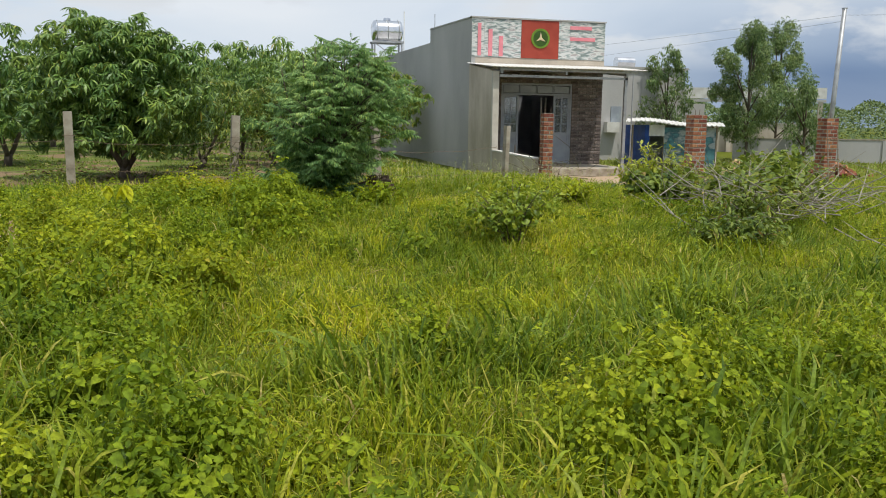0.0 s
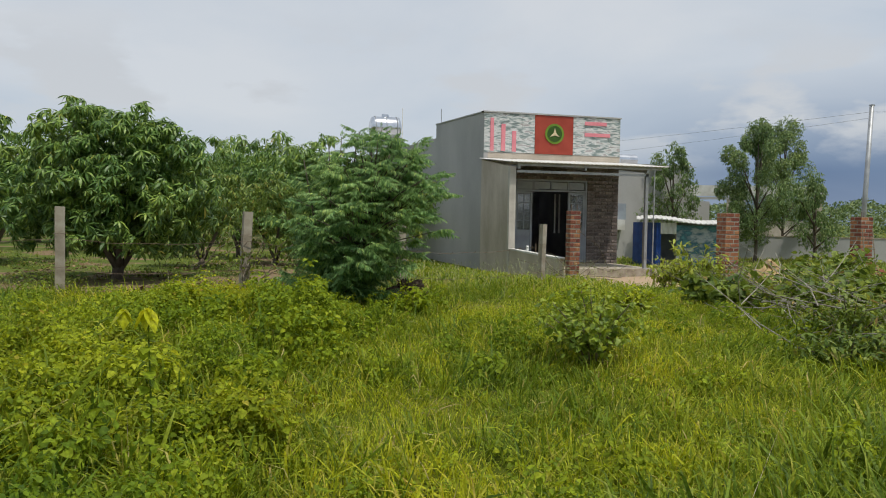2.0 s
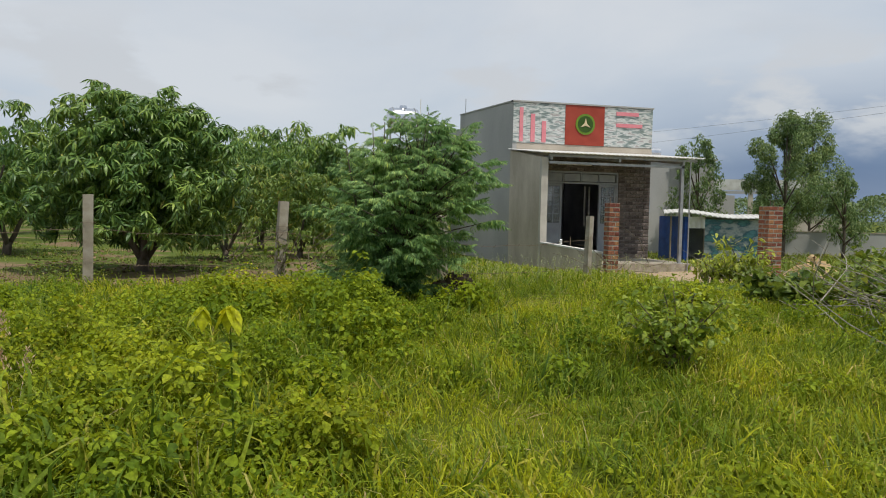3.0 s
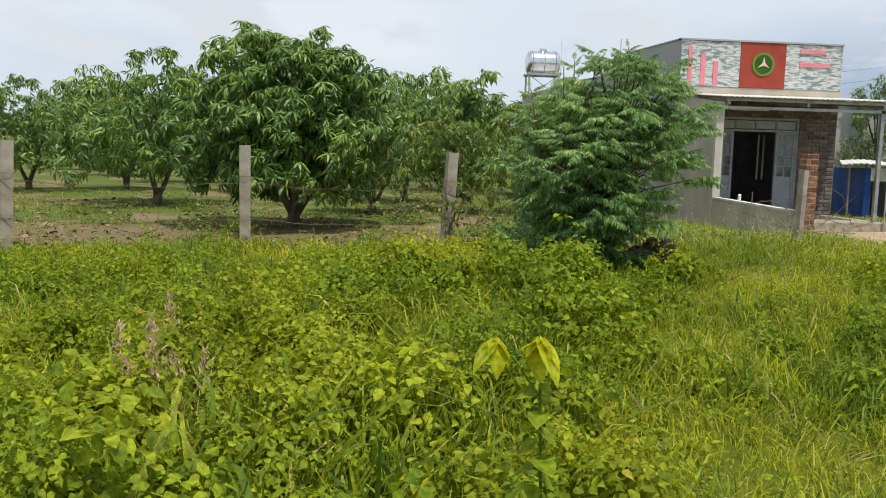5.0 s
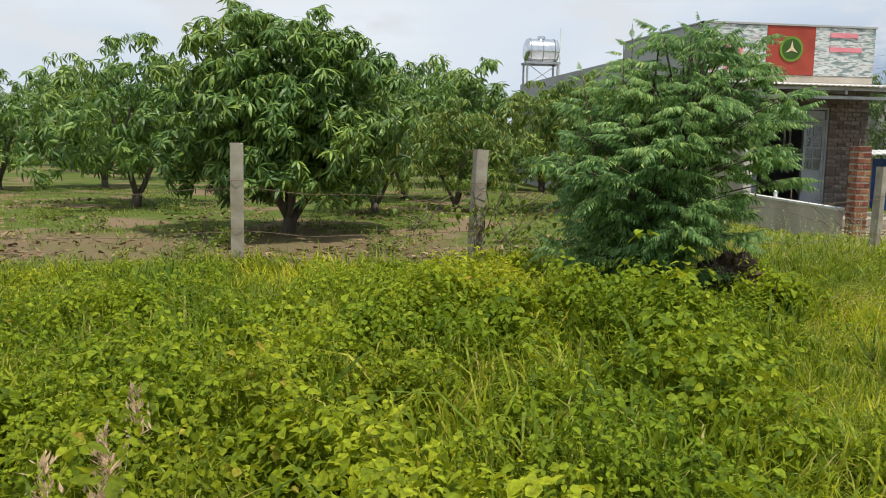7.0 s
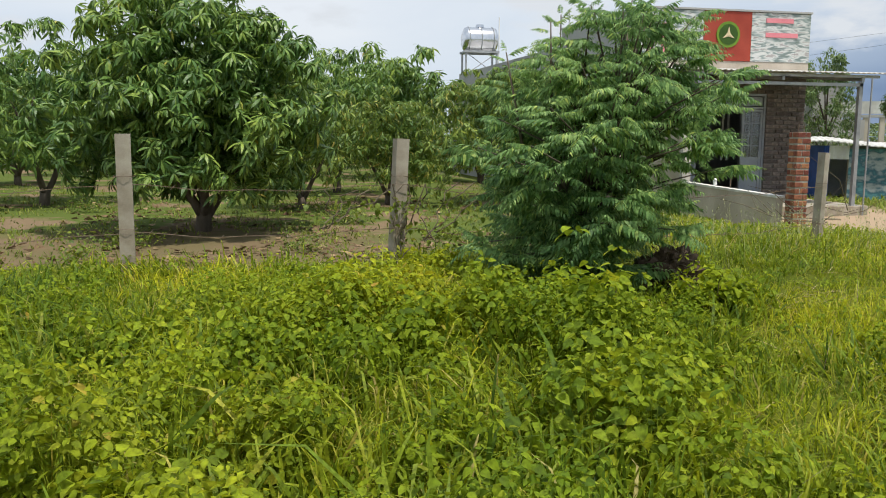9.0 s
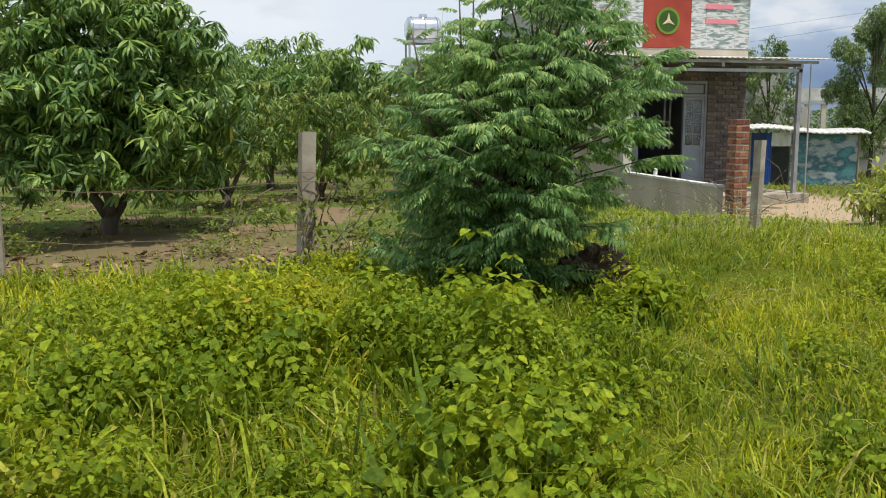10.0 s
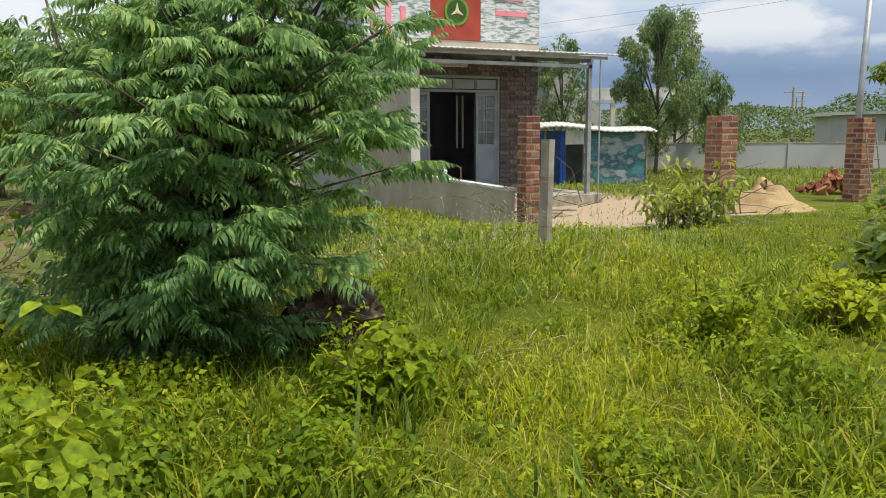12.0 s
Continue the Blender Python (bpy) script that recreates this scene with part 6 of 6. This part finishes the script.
    st = [stem((x[j], y[j], z[j]), (x[j] + r.normal(0, 0.25), y[j] + r.normal(0, 0.25), z[j] + r.uniform(0.35, 0.6)), 0.002) for j in i]
    tagged(new("dry_stalks", mesh_from("dry_stalks", *join(st), M_DRY)), "thin dry straw-coloured stalks in the field", "grass", kind="stuff")


def outer_growth():
    """The same rank growth, thinner, on the land around."""
    r = np.random.default_rng(8)
    n = 3800
    x, y = r.uniform(-14, 22, n), r.uniform(-10, 17, n)
    out = ~((x > -1.6 - 0.40 * y) & (x < 2.0 + 1.0 * y) & (y > 0.8)) & (y < fence_y(x) + 0.1)
    x, y = x[out], y[out]
    k = len(x)
    t = [grass_tuft(4, 1.0, 0.8, b, 0.06) for b in (0.8, 1.2)] + [weed_plant(8, 1.0, 0.36, KITE) for _ in range(2)]
    v = scatter(t, np.stack([x, y, ground_z(x, y)], -1), rotations(r.uniform(0, 6.28, k), r.normal(0, 0.15, k), r.normal(0, 0.15, k)), r.uniform(0.18, 0.4, k), r.integers(0, 4, k))
    tagged(new("rough_growth", mesh_from("rough_growth", *v, M_GRASS)), "rank grass and weeds on the land around", "grass", kind="stuff")


weed_clumps()
field()
outer_growth()


def turf():
    r = np.random.default_rng(44)
    n = 8500
    y = 13.4 + 16 * r.random(n) ** 1.5
    x = r.uniform(-1.0 - 0.55 * y, 6.3, n)
    keep = (x < 4.3 + 0.3 * (y - fence_y(x))) & (x < 6.4) & (y > fence_y(x) + 0.1)
    x, y = x[keep], y[keep]
    lump = np.array([noise.noise((a * 0.6, b * 0.6, 5)) for a, b in zip(x, y)])
    keep = r.random(len(x)) < (0.55 + 1.2 * lump) * (1 - 0.75 * smooth01(13.4, 14.2, y) * smooth01(17.6, 16.2, y) * smooth01(0.6, -0.9, x))
    x, y, lump = x[keep], y[keep], lump[keep]
    k = len(x)
    t = [grass_tuft(5, 1.0, 1.2, 1.2, 0.12) for _ in range(3)]
    v = scatter(t, np.stack([x, y, ground_z(x, y)], -1), rotations(r.uniform(0, 6.28, k), r.normal(0, 0.1, k), r.normal(0, 0.1, k)), r.uniform(0.035, 0.085, k), r.integers(0, 3, k))
    tagged(new("turf", mesh_from("turf", *v, M_TURF)), "short uneven turf under the mango trees", "grass", kind="stuff")
    # fallen leaves under the trees and on the bare strip
    n = 5200
    y = 13.8 + 10 * r.random(n) ** 1.3
    x = r.uniform(-0.5 - 0.5 * y, 4.5, n)
    keep = (y > fence_y(x) + 0.3) & (noise_at(x, y, 0.7, 15) + r.normal(0, 0.2, n) > 0.02)
    x, y = x[keep], y[keep]
    k = len(x)
    v = scatter([LANCE, KITE], np.stack([x, y, ground_z(x, y) + 0.012], -1), rotations(r.uniform(0, 6.28, k), r.normal(0, 0.25, k), r.normal(0, 0.3, k)), r.uniform(0.08, 0.17, k), r.integers(0, 2, k))
    tagged(new("leaf_litter", mesh_from("leaf_litter", *v, M_LITTER)), "dry brown fallen leaves on the orchard floor", "leaves", kind="stuff")
    # knots of weeds on the orchard floor
    cx, cy = np.array([-6.3, -5.0, -3.1, -2.9, -0.9, 0.9, -4.4, -7.6, 1.8, -0.2]), np.array([19.6, 17.6, 14.3, 15.8, 14.9, 16.2, 20.6, 18.2, 15.2, 18.4])
    pick = r.integers(0, len(cx), 900)
    x, y = cx[pick] + r.normal(0, 0.17, 900), cy[pick] + r.normal(0, 0.14, 900)
    z = ground_z(x, y) + 0.05 + np.abs(r.normal(0, 0.13, 900))
    v = scatter([sprig(5, KITE) for _ in range(3)], np.stack([x, y, z], -1), rotations(r.uniform(0, 6.28, 900), r.normal(0, 0.3, 900), r.normal(0, 0.3, 900)), r.uniform(0.028, 0.05, 900), r.integers(0, 3, 900))
    tagged(new("orchard_weeds", mesh_from("orchard_weeds", *v, M_SHRUB)), "low knots of dark green weeds under the trees", "weeds", kind="stuff")
    # rank grass on the strip beside the boundary wall
    n = 2000
    x, y = r.uniform(2.2, 6.45, n), r.uniform(13.2, 21, n)
    keep = (y > fence_y(x) + 0.1) & (x > 2.2 + 0.15 * (y - 13))
    x, y = x[keep], y[keep]
    k = len(x)
    v = scatter(t, np.stack([x, y, ground_z(x, y)], -1), rotations(r.uniform(0, 6.28, k), r.normal(0, 0.1, k), r.normal(0, 0.1, k)), r.uniform(0.07, 0.17, k), r.integers(0, 3, k))
    tagged(new("verge_grass", mesh_from("verge_grass", *v, M_GRASS)), "rank grass along the plastered boundary wall", "grass", kind="stuff")
    # taller growth in the yard's far part
    n = 2200
    x, y = r.uniform(10.5, 30, n), r.uniform(19, 33, n)
    keep = (y > 20.3 - 0.12 * (x - 12)) & (x > 11.2) & (np.hypot(x - 16, y - 20) > 0.9) & (y < 40 - 0.5 * x + 5)
    x, y = x[keep], y[keep]
    k = len(x)
    v = scatter(t, np.stack([x, y, ground_z(x, y)], -1), rotations(r.uniform(0, 6.28, k), r.normal(0, 0.1, k), r.normal(0, 0.1, k)), r.uniform(0.08, 0.2, k), r.integers(0, 3, k))
    tagged(new("yard_grass", mesh_from("yard_grass", *v, M_TURF)), "rough green grass in the plot behind the pillars", "grass", kind="stuff")


turf()


# ---- bricks: pillars, the heap, the front wall ----
def brick_mesh(lx, ly, lz):
    bm = boxes((-lx / 2, -ly / 2, -lz / 2, lx / 2, ly / 2, lz / 2))
    bmesh.ops.bevel(bm, geom=list(bm.edges), offset=0.006, segments=1, affect="EDGES")
    me = bpy.data.meshes.new("brick")
    bm.to_mesh(me)
    bm.free()
    return me


BR_L, BR_S = brick_mesh(0.215, 0.115, 0.075), brick_mesh(0.125, 0.115, 0.075)
for me in (BR_L, BR_S):
    me.materials.append(M_BRICK)
WALL_B = brick_mesh(0.185, 0.06, 0.072)
WALL_B.materials.append(M_BRICK_OLD)


def lay(me, m, parent):
    ob = new("brick", me)
    ob.matrix_basis = m
    return under(ob, parent)


def brick_pillar(x, y, top, label, w=0.36, turn=0):
    z0 = 0.0
    h = thing("brick_pillar", (x, y, z0), label, "pillar", "brick pillars along the plot")
    g = w / 0.36
    bm = boxes((-w / 2 + 0.006, -w / 2 + 0.006, -0.1, w / 2 - 0.006, w / 2 - 0.006, top - 0.01))
    bm.transform(pose(x, y, 0, 0, 0, turn))
    part("core", bm, M_MORTAR, h)
    n = round((top - z0) / 0.0965)
    for j in range(n):
        z = z0 + (top - z0) * (j + 0.45) / n
        for s in range(4):
            flip = (j + s) % 2
            for me, along in (((BR_L, -0.07), (BR_S, 0.112)) if flip else ((BR_S, -0.112), (BR_L, 0.07))):
                m = pose(x, y, z, 0, 0, turn) @ pose(0, 0, 0, 0, 0, 90 * s) @ pose(along * g + rng.normal(0, 0.003), -w / 2 + 0.0575 + rng.normal(0, 0.002), rng.normal(0, 0.001), rng.normal(0, 0.6), rng.normal(0, 0.6), rng.normal(0, 0.6))
                m = m @ Matrix.Diagonal((g * (0.85 if s % 2 and abs(along) > 0.1 else 0.97), 1, 0.96, 1))
                lay(me, m, h)
    bm = bmesh.new()
    for dx, dy in ((-0.08, -0.08), (0.1, 0.06)):
        tube(bm, [(x + dx, y + dy, top - 0.2), (x + dx * 1.1, y + dy, top + 0.12)], 0.007, 5)
    part("rebar", bm, M_RUST, h)


brick_pillar(6.79, 17.46, 1.74, "slim square red brick pillar with pale mortar joints", 0.23)
brick_pillar(10.72, 17.72, 1.76, "square red brick pillar beside the sand heap")
brick_pillar(14.75, 18.12, 1.74, "square red brick pillar with a bamboo ladder leaning on it")

# bamboo ladder on the far pillar
ld = thing("bamboo_ladder", (14.7, 17.8, 0.1), "thin bamboo ladder leaning on the brick pillar", "ladder")
for dx in (0.0, 0.3):
    bm = bmesh.new()
    tube(bm, [(14.45 + dx, 17.55, 0.0), (14.55 + dx, 17.88, 1.45)], 0.014, 6)
    part("rail", bm, M_WOOD, ld)
for k in range(5):
    f = 0.15 + 0.17 * k
    bm = bmesh.new()
    tube(bm, [(14.43 + 0.1 * f, 17.54 + 0.33 * f, 1.45 * f), (14.77 + 0.1 * f, 17.54 + 0.33 * f, 1.45 * f)], 0.011, 5)
    part("rung", bm, M_WOOD, ld)

heap = thing("brick_heap", (16.4, 19.9, 0.1), "loose heap of broken red bricks", "brick heap")
for k in range(110):
    a, q = rng.uniform(0, 6.28), abs(rng.normal(0, 0.4))
    x, y = 16.4 + q * math.cos(a) * 1.1, 19.9 + q * math.sin(a) * 0.8
    lay(BR_L if k % 2 else BR_S, pose(x, y, gz(x, y) + max(0.03, 0.5 * (1 - q / 0.85)) * rng.uniform(0.4, 1.0), *rng.uniform(0, 360, 3)), heap)

for j in range(29):
    z = FLOOR + 0.05 + j * 0.099
    if z > 3.15:
        break
    for x0, x1 in ((HX0 + 0.13, D0), (D1, HX1)) if z < DTOP + 0.38 else ((HX0 + 0.13, HX1),):
        n = max(1, round((x1 - x0) / 0.2))
        sh = 0.05 if j % 2 else -0.03
        for i in range(n):
            x = x0 + 0.1 + i * (x1 - x0) / n + (sh if 0 < i < n - 1 else 0)
            lay(WALL_B, pose(min(x, x1 - 0.1), HY + 0.035 + rng.normal(0, 0.003), z), front_wall)
# planks and rubble by the porch
for k, (x, y, a, l) in enumerate(((7.6, 19.0, 20, 1.2), (7.9, 19.3, -15, 1.4), (7.5, 19.5, 50, 0.9), (8.2, 18.9, 5, 1.0))):
    bm = boxes((-l / 2, -0.05, 0, l / 2, 0.05, 0.025))
    bm.transform(pose(x, y, gz(x, y) + 0.01 + 0.03 * k, 2, 3, a))
    tagged(finish("plank", bm, M_WOOD), "weathered plank lying in the yard", "plank", "planks in the yard")
